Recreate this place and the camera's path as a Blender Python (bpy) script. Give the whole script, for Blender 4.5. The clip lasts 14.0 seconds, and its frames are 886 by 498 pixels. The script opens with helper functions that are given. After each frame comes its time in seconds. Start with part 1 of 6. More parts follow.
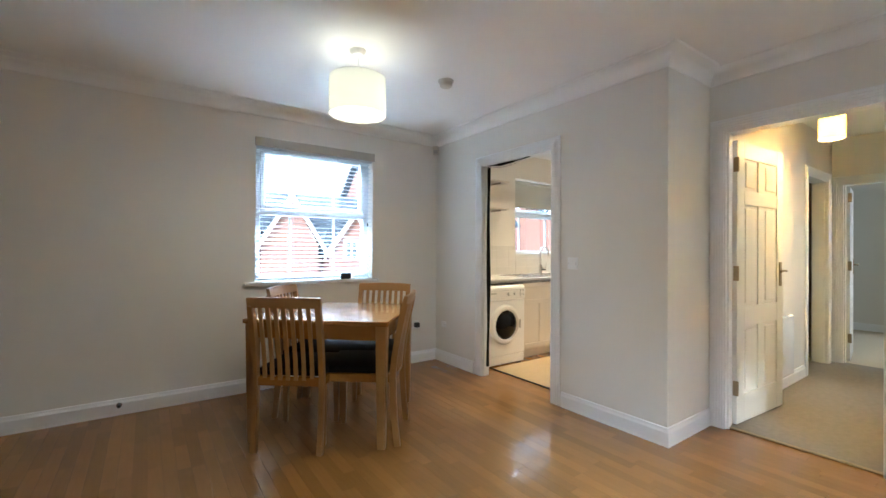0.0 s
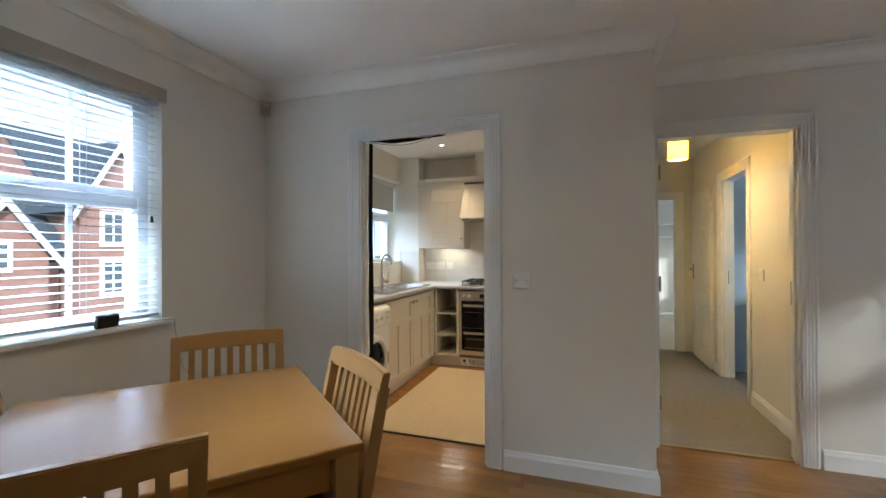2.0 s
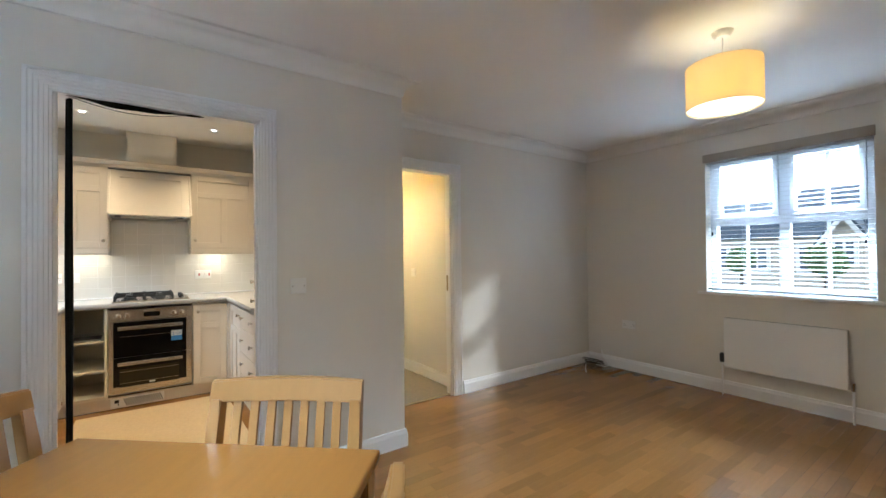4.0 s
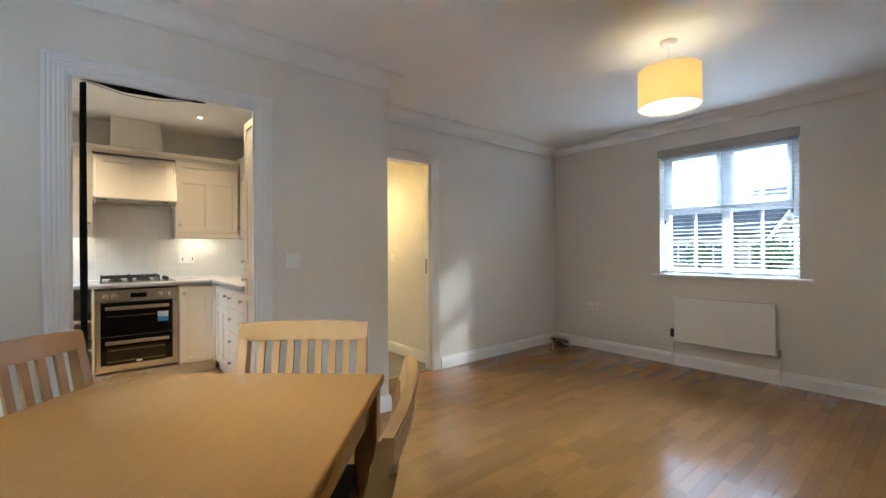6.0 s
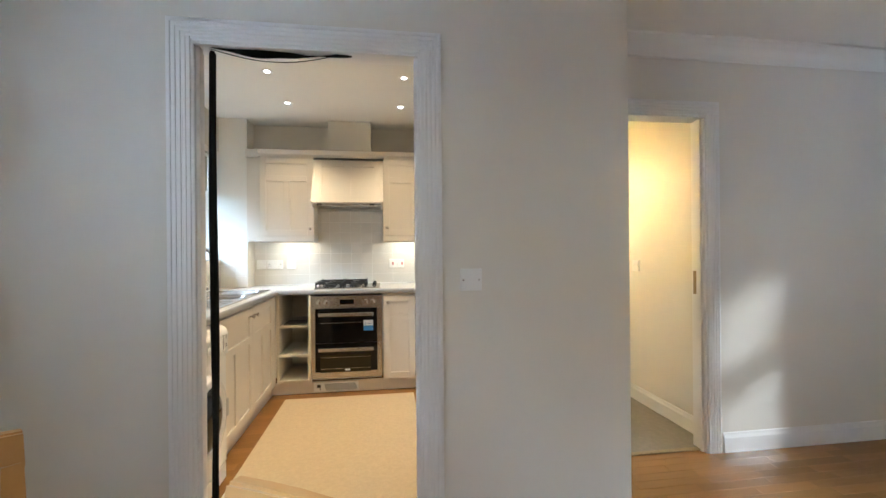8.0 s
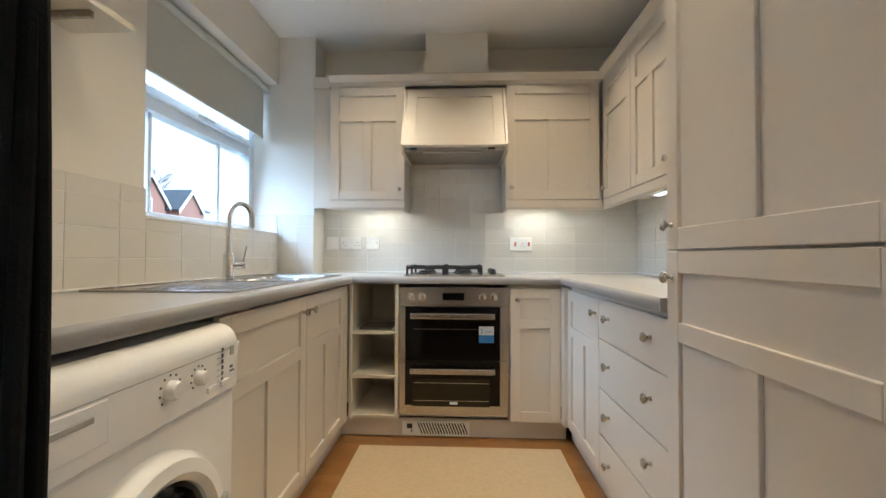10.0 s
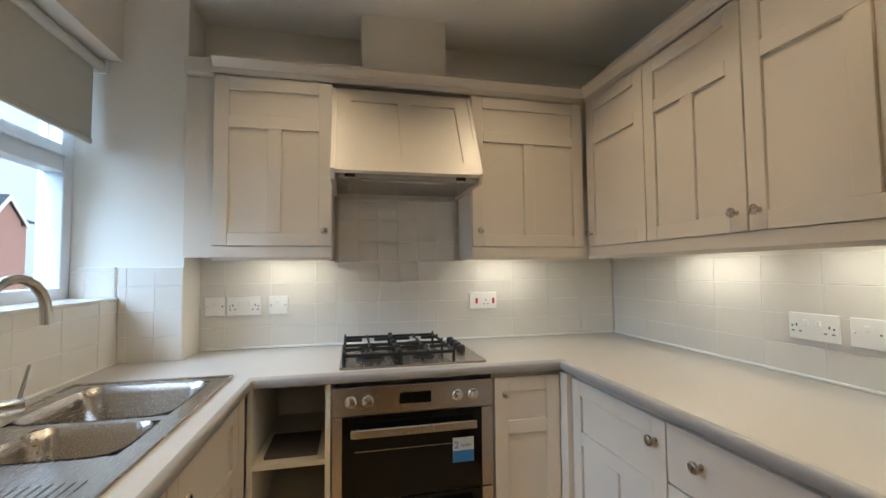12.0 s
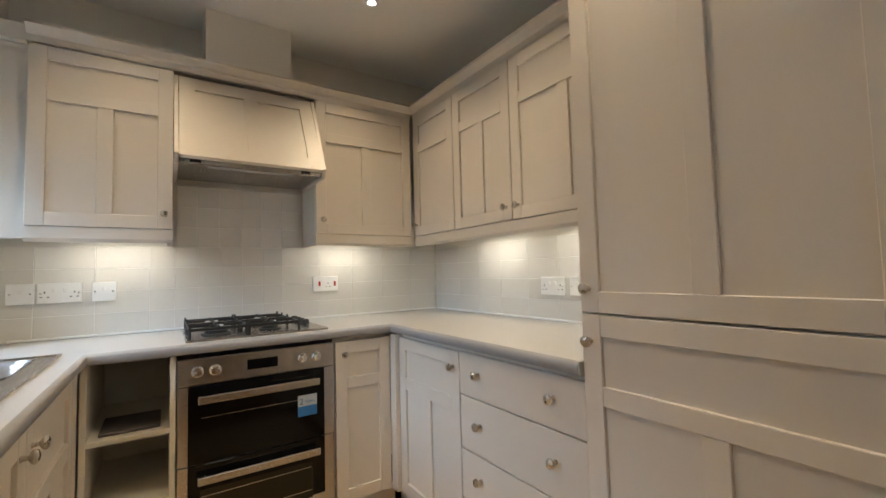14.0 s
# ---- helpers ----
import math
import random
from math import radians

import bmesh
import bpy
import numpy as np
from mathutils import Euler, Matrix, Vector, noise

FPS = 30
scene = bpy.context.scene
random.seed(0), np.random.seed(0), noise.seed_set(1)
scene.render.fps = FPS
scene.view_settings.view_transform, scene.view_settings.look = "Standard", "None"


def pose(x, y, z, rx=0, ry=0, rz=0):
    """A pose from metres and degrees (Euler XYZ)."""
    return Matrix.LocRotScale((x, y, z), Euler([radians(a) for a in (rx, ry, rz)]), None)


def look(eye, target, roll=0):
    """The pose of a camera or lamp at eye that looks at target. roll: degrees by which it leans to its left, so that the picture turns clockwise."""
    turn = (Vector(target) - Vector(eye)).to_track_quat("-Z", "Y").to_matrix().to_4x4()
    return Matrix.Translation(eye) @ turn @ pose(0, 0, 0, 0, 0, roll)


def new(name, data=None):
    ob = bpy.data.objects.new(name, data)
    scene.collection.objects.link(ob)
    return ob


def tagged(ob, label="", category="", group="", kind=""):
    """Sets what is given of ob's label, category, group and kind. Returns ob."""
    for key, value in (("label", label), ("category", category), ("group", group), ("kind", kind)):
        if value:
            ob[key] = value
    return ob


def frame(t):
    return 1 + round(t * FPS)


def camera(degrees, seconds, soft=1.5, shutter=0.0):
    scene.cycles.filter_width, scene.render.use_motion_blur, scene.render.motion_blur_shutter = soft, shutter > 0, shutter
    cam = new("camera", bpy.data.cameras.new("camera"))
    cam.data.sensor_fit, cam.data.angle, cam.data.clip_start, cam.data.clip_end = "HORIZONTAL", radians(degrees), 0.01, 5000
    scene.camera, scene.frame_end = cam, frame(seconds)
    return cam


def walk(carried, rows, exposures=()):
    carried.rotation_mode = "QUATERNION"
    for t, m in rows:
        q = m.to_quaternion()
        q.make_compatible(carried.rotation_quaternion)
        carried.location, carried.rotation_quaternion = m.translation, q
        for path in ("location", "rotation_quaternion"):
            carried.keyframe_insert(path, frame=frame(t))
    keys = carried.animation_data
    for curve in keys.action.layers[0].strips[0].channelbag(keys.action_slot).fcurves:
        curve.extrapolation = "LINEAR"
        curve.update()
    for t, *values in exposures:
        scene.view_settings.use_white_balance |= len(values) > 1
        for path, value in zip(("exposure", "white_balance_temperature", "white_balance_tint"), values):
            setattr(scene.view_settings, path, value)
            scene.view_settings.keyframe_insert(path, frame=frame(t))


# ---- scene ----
cam = camera(93.5, 14.0)
PATH = [
    (0, (0.235, -0.006, 1.183), (1.393, 1.625, 1.19), 0.3),
    (0.5, (0.246, 0.405, 1.18), (1.498, 1.964, 1.187), 0.2),
    (1, (0.267, 0.865, 1.212), (1.714, 2.247, 1.226), 0.1),
    (1.5, (0.331, 1.267, 1.236), (2.017, 2.343, 1.25), -0.1),
    (2, (0.415, 1.629, 1.257), (2.313, 2.261, 1.27), -0.2),
    (2.5, (0.465, 1.95, 1.283), (2.463, 2.047, 1.293), -0.4),
    (3, (0.467, 2.244, 1.286), (2.419, 1.809, 1.309), -0.6),
    (3.5, (0.509, 2.442, 1.269), (2.308, 1.569, 1.294), -0.6),
    (4, (0.408, 2.668, 1.262), (2.033, 1.502, 1.287), -0.6),
    (4.2, (0.351, 2.782, 1.246), (1.915, 1.537, 1.273), -0.5),
    (6.3, (0.234, 2.874, 1.151), (1.779, 1.604, 1.156), -0.4),
    (6.5, (0.294, 2.806, 1.166), (1.888, 1.598, 1.17), -0.5),
    (7, (0.466, 2.602, 1.198), (2.22, 1.642, 1.208), -0.6),
    (7.5, (0.81, 2.44, 1.238), (2.705, 1.799, 1.239), -0.6),
    (8, (1.173, 2.304, 1.214), (3.153, 2.02, 1.216), -0.5),
    (8.5, (1.537, 2.236, 1.207), (3.537, 2.227, 1.203), -0.4),
    (8.7, (1.693, 2.241, 1.178), (3.691, 2.321, 1.176), -0.4),
    (10.8, (2.872, 2.791, 0.958), (4.87, 2.827, 1.05), 0.6),
    (11, (2.948, 2.819, 0.975), (4.946, 2.795, 1.069), 0.5),
    (11.5, (3.157, 2.851, 1.082), (5.142, 2.637, 1.183), 0.1),
    (12, (3.249, 2.843, 1.242), (5.2, 2.414, 1.341), -0.5),
    (12.5, (3.183, 2.862, 1.337), (5.077, 2.229, 1.437), -0.9),
    (13, (3.063, 2.914, 1.318), (4.888, 2.102, 1.421), -1.2),
    (13.5, (2.982, 2.952, 1.232), (4.733, 1.992, 1.34), -1.3),
    (14, (2.929, 2.949, 1.131), (4.591, 1.841, 1.24), -1.5),
]
walk(cam, [(t, look(eye, target, roll)) for t, eye, target, roll in PATH],
     [(0.0, 2.94, 5350, 5), (1.0, 2.82, 5350, 5), (2.0, 2.12, 5550, 5), (3.0, 2.8, 5800, 5), (4.0, 2.58, 5500, 5),
      (7.0, 2.62, 5450, 5), (8.5, 2.8, 5250, 5), (11.0, 1.92, 5050, 6), (12.5, 1.85, 5480, 7), (14.0, 1.98, 5420, 8)])

# ---- light and exposure ----
world = bpy.data.worlds.new("sky")
scene.world = world
world.use_nodes = True
wn = world.node_tree.nodes
sky = wn.new("ShaderNodeTexSky")
sky.sky_type = "NISHITA"
sky.sun_disc = False
sky.sun_elevation = radians(24.6)
sky.sun_rotation = radians(220.3)
sky.air_density, sky.dust_density, sky.ozone_density = 1.0, 9.0, 1.0
haze = wn.new("ShaderNodeHueSaturation")      # thin cloud: a paler sky
haze.inputs["Saturation"].default_value = 0.45
world.node_tree.links.new(sky.outputs[0], haze.inputs["Color"])
cloud = wn.new("ShaderNodeMixRGB")             # an even cloud layer over the hazy sky
cloud.inputs[0].default_value = 0.85
cloud.inputs[2].default_value = (2.45, 2.65, 2.9, 1)
world.node_tree.links.new(haze.outputs[0], cloud.inputs[1])
world.node_tree.links.new(cloud.outputs[0], wn["Background"].inputs[0])
wn["Background"].inputs[1].default_value = 0.12

sun_data = bpy.data.lights.new("sun", "SUN")
sun_data.energy, sun_data.angle, sun_data.color = 1.0, radians(4.5), (1.0, 0.95, 0.88)
sun = new("sun", sun_data)
sun.matrix_world = look((0, 0, 0), (0.588, 0.694, -0.416))


def lamp_point(name, place, watts, colour, radius):
    data = bpy.data.lights.new(name, "POINT")
    data.energy, data.color, data.shadow_soft_size = watts, colour, radius
    ob = new(name, data)
    ob.location = place
    return ob


def lamp_disk(name, place, watts, colour, radius=0.012, spread=112):
    data = bpy.data.lights.new(name, "AREA")
    data.shape, data.size, data.energy, data.color = "DISK", 2 * radius, watts, colour
    data.spread = radians(spread)
    ob = new(name, data)
    ob.location = place
    return ob


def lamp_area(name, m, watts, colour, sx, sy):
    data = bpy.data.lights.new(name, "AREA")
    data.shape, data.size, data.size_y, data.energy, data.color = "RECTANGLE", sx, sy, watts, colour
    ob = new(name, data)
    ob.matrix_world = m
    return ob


COOL, WARM, NEUTRAL = (1.0, 0.94, 0.84), (1.0, 0.72, 0.36), (1.0, 0.82, 0.57)
NY_OUT, SY_OUT = 4.04, -1.83             # outer faces of the window walls
DINING_LAMP, LOUNGE_LAMP, HALL_LAMP = (1.285, 2.385), (1.31, 0.205), (4.40, 0.85)
lamp_point("dining_bulb", (*DINING_LAMP, 2.134), 0.26, COOL, 0.02)
lamp_disk("dining_glow", (*DINING_LAMP, 2.014), 0.9, (1.0, 0.86, 0.66), 0.15, 175)
lamp_point("lounge_bulb", (*LOUNGE_LAMP, 2.134), 0.42, WARM, 0.02)
lamp_disk("lounge_glow", (*LOUNGE_LAMP, 2.014), 0.9, (1.0, 0.78, 0.50), 0.15, 175)
lamp_point("hall_bulb", (*HALL_LAMP, 2.14), 75.0, (1.0, 0.66, 0.25), 0.035)
lamp_disk("hall_glow", (*HALL_LAMP, 2.036), 2.6, (1.0, 0.66, 0.27), 0.066, 175)
SPOTS = [(4.08, 3.06), (4.08, 2.15), (4.68, 3.06), (4.68, 2.15), (3.48, 3.06), (3.48, 2.15)]
for sx, sy in SPOTS:
    lamp_disk("spot_bulb", (sx, sy, 2.4035), 0.66, (1.0, 0.71, 0.39), 0.012, 104)
# fill lamps added outside each lounge window, steeply above, standing in for sky light
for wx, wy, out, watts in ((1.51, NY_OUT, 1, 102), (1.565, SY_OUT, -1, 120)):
    glow = lamp_area("sky_fill", look((wx, wy + out * 2.2, 3.7), (wx, wy, 1.5)), watts, (0.80, 0.90, 1.0), 2.2, 1.2)
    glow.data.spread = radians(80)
# three more fill lamps added outside the sink window, for reveal, pier and drawers
lamp_area("sky_fill", look((4.585, NY_OUT + 0.55, 2.75), (4.585, NY_OUT - 0.35, 1.75)), 22, (0.80, 0.90, 1.0), 1.3, 1.1)
lamp_area("sky_fill", look((3.97, 5.25, 2.0), (4.55, 3.9, 1.3)), 3, (0.56, 0.77, 1.0), 1.6, 2.0)
lamp_area("sky_fill", look((4.3, 5.6, 2.35), (4.4, 2.0, 0.6)), 22, (0.60, 0.80, 1.0), 1.2, 0.9)
lamp_area("strip_glow", pose(5.20, 3.12, 1.318), 0.24, NEUTRAL, 0.04, 0.28)
lamp_area("strip_glow", pose(5.20, 2.08, 1.318), 0.24, NEUTRAL, 0.04, 0.28)
lamp_area("strip_glow", pose(4.62, 1.53, 1.318), 0.24, NEUTRAL, 0.34, 0.04)
lamp_area("strip_glow", pose(3.98, 1.53, 1.318), 0.30, NEUTRAL, 0.50, 0.04)

# ---- materials ----


def material(name, colour, rough=0.6, metal=0.0, vary=0.06, scale=6.0, bump=0.0, bump_scale=80.0, stretch=(1, 1, 1), piece=0.0,
             island=False, glow=None, coat=0.0, blotch=0.0, spec=0.5):
    m = bpy.data.materials.new(name)
    m.use_nodes = True
    n, l = m.node_tree.nodes, m.node_tree.links
    b = n["Principled BSDF"]
    b.inputs["Roughness"].default_value, b.inputs["Metallic"].default_value = rough, metal
    b.inputs["Coat Weight"].default_value = coat
    b.inputs["Specular IOR Level"].default_value = spec
    co = n.new("ShaderNodeTexCoord")
    mp = n.new("ShaderNodeMapping")
    mp.inputs["Scale"].default_value = stretch
    l.new(co.outputs["Object"], mp.inputs["Vector"])

    def grain(size, detail):
        t = n.new("ShaderNodeTexNoise")
        t.inputs["Scale"].default_value, t.inputs["Detail"].default_value = size, detail
        l.new(mp.outputs["Vector"], t.inputs["Vector"])
        return t.outputs["Fac"]

    hsv = n.new("ShaderNodeHueSaturation")
    hsv.inputs["Color"].default_value = (*colour, 1)
    value = None

    def add(socket, amount, middle=0.5):
        nonlocal value
        a = n.new("ShaderNodeMath")
        a.operation = "MULTIPLY_ADD"
        a.inputs[1].default_value = amount
        a.inputs[2].default_value = -amount * middle
        l.new(socket, a.inputs[0])
        if value is None:
            a.inputs[2].default_value += 1.0
        else:
            s = n.new("ShaderNodeMath")
            s.operation = "ADD"
            l.new(value, s.inputs[0])
            l.new(a.outputs[0], s.inputs[1])
            a = s
        value = a.outputs[0]

    if vary:
        add(grain(scale, 5), 2 * vary)
        add(grain(scale * 9, 3), vary)
    if blotch:
        add(grain(scale * 0.25, 2), 2 * blotch)
    if piece:
        if island:
            g = n.new("ShaderNodeNewGeometry").outputs["Random Per Island"]
        else:
            g = n.new("ShaderNodeObjectInfo").outputs["Random"]
        add(g, 2 * piece)
    if value is not None:
        l.new(value, hsv.inputs["Value"])
    l.new(hsv.outputs[0], b.inputs["Base Color"])
    if bump:
        bp = n.new("ShaderNodeBump")
        bp.inputs["Strength"].default_value, bp.inputs["Distance"].default_value = bump, 0.002
        l.new(grain(bump_scale, 4), bp.inputs["Height"])
        l.new(bp.outputs[0], b.inputs["Normal"])
    if vary:
        r = n.new("ShaderNodeMath")
        r.operation = "MULTIPLY_ADD"
        r.inputs[1].default_value, r.inputs[2].default_value = 0.12, rough - 0.06
        l.new(grain(scale * 2, 3), r.inputs[0])
        l.new(r.outputs[0], b.inputs["Roughness"])
    if glow:
        b.inputs["Emission Color"].default_value = (*glow[0], 1)
        b.inputs["Emission Strength"].default_value = glow[1]
    return m


WALL = material("wall_paint", (0.76, 0.725, 0.65), 0.62, vary=0.02, scale=3, bump=0.10, bump_scale=160)
CEIL = material("ceiling_paint", (0.84, 0.825, 0.775), 0.75, vary=0.02, scale=2, bump=0.08, bump_scale=120)
GLOSS = material("white_gloss_paint", (0.84, 0.83, 0.81), 0.32, vary=0.02, scale=5, bump=0.05, bump_scale=40)
DOOR = material("door_paint", (0.78, 0.76, 0.70), 0.4, vary=0.02, scale=4, bump=0.12, bump_scale=90, stretch=(6, 6, 0.6))
UPVC = material("white_upvc", (0.68, 0.71, 0.75), 0.25, vary=0.015, scale=4)
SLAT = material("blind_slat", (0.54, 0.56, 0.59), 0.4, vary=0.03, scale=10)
VALANCE = material("blind_valance", (0.42, 0.38, 0.32), 0.5, vary=0.06, scale=8, stretch=(0.5, 6, 6))
OAK = material("laminate_oak", (0.27, 0.130, 0.033), 0.17, vary=0.12, scale=7, bump=0.04, bump_scale=60, stretch=(9, 0.9, 1), piece=0.15, coat=0.2)
OAK_REST = material("laminate_oak_rest", (0.27, 0.130, 0.033), 0.17, vary=0.12, scale=7, bump=0.04, bump_scale=60, stretch=(9, 0.9, 1), piece=0.15, island=True, coat=0.2)
BEECH = material("beech_veneer", (0.30, 0.135, 0.026), 0.24, vary=0.09, scale=5, bump=0.04, bump_scale=80, stretch=(1, 10, 10), coat=0.3)
BEECH_UP = material("beech_solid", (0.36, 0.192, 0.058), 0.33, vary=0.09, scale=5, bump=0.04, bump_scale=80, stretch=(10, 10, 1), coat=0.25)
LEATHER = material("black_leather", (0.008, 0.008, 0.008), 0.6, vary=0.2, scale=20, bump=0.3, bump_scale=240, spec=0.15)
CARPET = material("grey_carpet", (0.27, 0.245, 0.215), 0.95, vary=0.16, scale=30, bump=0.9, bump_scale=420, blotch=0.05, spec=0.1)
PALE_CARPET = material("cream_carpet", (0.55, 0.48, 0.36), 0.95, vary=0.10, scale=30, bump=0.8, bump_scale=420, spec=0.1)
CABINET = material("cabinet_paint", (0.66, 0.595, 0.505), 0.42, vary=0.025, scale=4, bump=0.05, bump_scale=120)
CARCASS = material("cabinet_inside", (0.66, 0.61, 0.50), 0.5, vary=0.03, scale=5)
# front edge: darker and greyer than the worktop surface
WORKTOP_EDGE = material("worktop_edge_grey", (0.30, 0.295, 0.295), 0.34, vary=0.05, scale=60)
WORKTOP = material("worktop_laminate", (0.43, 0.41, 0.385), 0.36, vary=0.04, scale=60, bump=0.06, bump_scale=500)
TILE = material("wall_tile_glaze", (0.71, 0.68, 0.62), 0.16, vary=0.015, scale=8, bump=0.04, bump_scale=14, piece=0.02)
GROUT = material("tile_grout", (0.84, 0.82, 0.78), 0.85, vary=0.06, scale=40)
STEEL = material("brushed_steel", (0.46, 0.43, 0.40), 0.26, 1.0, vary=0.02, scale=12, stretch=(1, 12, 12))
CHROME = material("polished_chrome", (0.72, 0.71, 0.69), 0.12, 1.0, vary=0.02, scale=10)
NICKEL = material("satin_nickel", (0.52, 0.47, 0.40), 0.28, 1.0, vary=0.05, scale=30)
BRASS = material("aged_brass", (0.36, 0.28, 0.17), 0.38, 1.0, vary=0.15, scale=40)
BLACKGLASS = material("black_glass", (0.004, 0.004, 0.004), 0.08, vary=0.0, spec=0.2)
OVENGLASS = material("oven_window", (0.020, 0.017, 0.009), 0.10, vary=0.0, spec=0.25)
IRON = material("cast_iron", (0.012, 0.012, 0.012), 0.55, vary=0.2, scale=40, bump=0.3, bump_scale=200)
ENAMEL = material("white_enamel", (0.85, 0.84, 0.82), 0.22, vary=0.015, scale=5)
PLASTIC = material("white_plastic", (0.84, 0.83, 0.80), 0.35, vary=0.02, scale=20)
GREYPLASTIC = material("grey_plastic", (0.40, 0.40, 0.38), 0.4, vary=0.05, scale=20)
BLACKPLASTIC = material("black_plastic", (0.012, 0.012, 0.014), 0.4, vary=0.1, scale=20)
REDPLASTIC = material("red_rocker", (0.45, 0.03, 0.02), 0.35, vary=0.04)
INK = material("printed_ink", (0.10, 0.10, 0.10), 0.6, vary=0.05)
FABRIC = material("black_mesh_fabric", (0.010, 0.011, 0.010), 0.9, vary=0.3, scale=40, bump=0.8, bump_scale=300, spec=0.15)
MAT = material("woven_mat", (0.52, 0.405, 0.25), 0.9, vary=0.12, scale=50, bump=0.9, bump_scale=300, spec=0.15)
BLINDCLOTH = material("roller_cloth", (0.55, 0.55, 0.50), 0.85, vary=0.04, scale=30, bump=0.3, bump_scale=600)
BLUE = material("sticker_blue", (0.035, 0.16, 0.40), 0.4, vary=0.04)
PAPER = material("sticker_white", (0.56, 0.60, 0.63), 0.5, vary=0.03)
BOOKLET = material("booklet_print", (0.07, 0.06, 0.055), 0.5, vary=0.3, scale=30)
BRICK = material("red_brick", (0.33, 0.185, 0.15), 0.85, vary=0.18, scale=3, bump=0.5, bump_scale=12)
SLATE = material("roof_slate", (0.075, 0.095, 0.12), 0.9, spec=0.1, vary=0.22, scale=2.5, bump=0.6, bump_scale=10, piece=0.1)
BARGE = material("white_bargeboard", (0.80, 0.80, 0.78), 0.5, vary=0.03)
RENDER_WALL = material("cream_render", (0.55, 0.50, 0.43), 0.9, vary=0.06, scale=2)
PANE_FAR = material("far_window_glass", (0.10, 0.13, 0.16), 0.1, vary=0.05)
LEAF = material("hedge_leaf", (0.10, 0.17, 0.06), 0.7, vary=0.3, scale=4, piece=0.3, island=True)
BARK = material("tree_bark", (0.12, 0.10, 0.08), 0.9, vary=0.2, scale=6)
GRASS = material("ground_grass", (0.10, 0.13, 0.06), 0.95, vary=0.2, scale=0.5)
ASPHALT = material("road_asphalt", (0.05, 0.05, 0.05), 0.9, vary=0.15, scale=2)
BATHBLUE = material("bathroom_wall", (0.52, 0.58, 0.62), 0.5, vary=0.03)
VINYL = material("bathroom_vinyl", (0.10, 0.11, 0.12), 0.5, vary=0.1)
# the unlit room's darkness is put into its wall colour
DARKBLUE = material("unlit_room_dark", (0.05, 0.07, 0.12), 0.8, vary=0.05)


def glass_material():
    m = bpy.data.materials.new("window_glass")
    m.use_nodes = True
    n, l = m.node_tree.nodes, m.node_tree.links
    mix, clear, shine = n.new("ShaderNodeMixShader"), n.new("ShaderNodeBsdfTransparent"), n.new("ShaderNodeBsdfGlossy")
    shine.inputs["Roughness"].default_value = 0.02
    lw, pw, fr = n.new("ShaderNodeLayerWeight"), n.new("ShaderNodeMath"), n.new("ShaderNodeMath")
    lw.inputs[0].default_value = 0.5
    pw.operation, pw.inputs[1].default_value = "POWER", 5.0
    fr.operation, fr.inputs[1].default_value, fr.inputs[2].default_value = "MULTIPLY_ADD", 0.5, 0.03
    l.new(lw.outputs["Facing"], pw.inputs[0])
    l.new(pw.outputs[0], fr.inputs[0])
    l.new(fr.outputs[0], mix.inputs[0])
    l.new(clear.outputs[0], mix.inputs[1])
    l.new(shine.outputs[0], mix.inputs[2])
    l.new(mix.outputs[0], n["Material Output"].inputs[0])
    return m


GLASS = glass_material()


def shade_material(name, colour, tint, strength):
    """A thin lampshade: light passes through the cloth from the bulb inside."""
    m = bpy.data.materials.new(name)
    m.use_nodes = True
    n, l = m.node_tree.nodes, m.node_tree.links
    mix, d, t = n.new("ShaderNodeMixShader"), n.new("ShaderNodeBsdfDiffuse"), n.new("ShaderNodeBsdfTranslucent")
    weave = n.new("ShaderNodeTexNoise")
    weave.inputs["Scale"].default_value = 300
    bump = n.new("ShaderNodeBump")
    bump.inputs["Strength"].default_value = 0.2
    bump.inputs["Distance"].default_value = 0.001
    l.new(weave.outputs["Fac"], bump.inputs["Height"])
    l.new(bump.outputs[0], d.inputs["Normal"])
    d.inputs[0].default_value, t.inputs[0].default_value = (*colour, 1), (*tint, 1)
    mix.inputs[0].default_value = 0.45
    e, add = n.new("ShaderNodeEmission"), n.new("ShaderNodeAddShader")
    e.inputs[0].default_value, e.inputs[1].default_value = (*tint, 1), strength
    l.new(d.outputs[0], mix.inputs[1])
    l.new(t.outputs[0], mix.inputs[2])
    l.new(mix.outputs[0], add.inputs[0])
    l.new(e.outputs[0], add.inputs[1])
    l.new(add.outputs[0], n["Material Output"].inputs[0])
    return m


def glow_material(name, colour, strength):
    m = bpy.data.materials.new(name)
    m.use_nodes = True
    n, l = m.node_tree.nodes, m.node_tree.links
    e = n.new("ShaderNodeEmission")
    e.inputs[0].default_value, e.inputs[1].default_value = (*colour, 1), strength
    l.new(e.outputs[0], n["Material Output"].inputs[0])
    return m


BULB = glow_material("bulb_glow", (1.0, 0.9, 0.75), 3.0)
STRIP = glow_material("strip_diffuser", (1.0, 0.93, 0.8), 0.9)

# ---- building blocks ----
BASES = {}


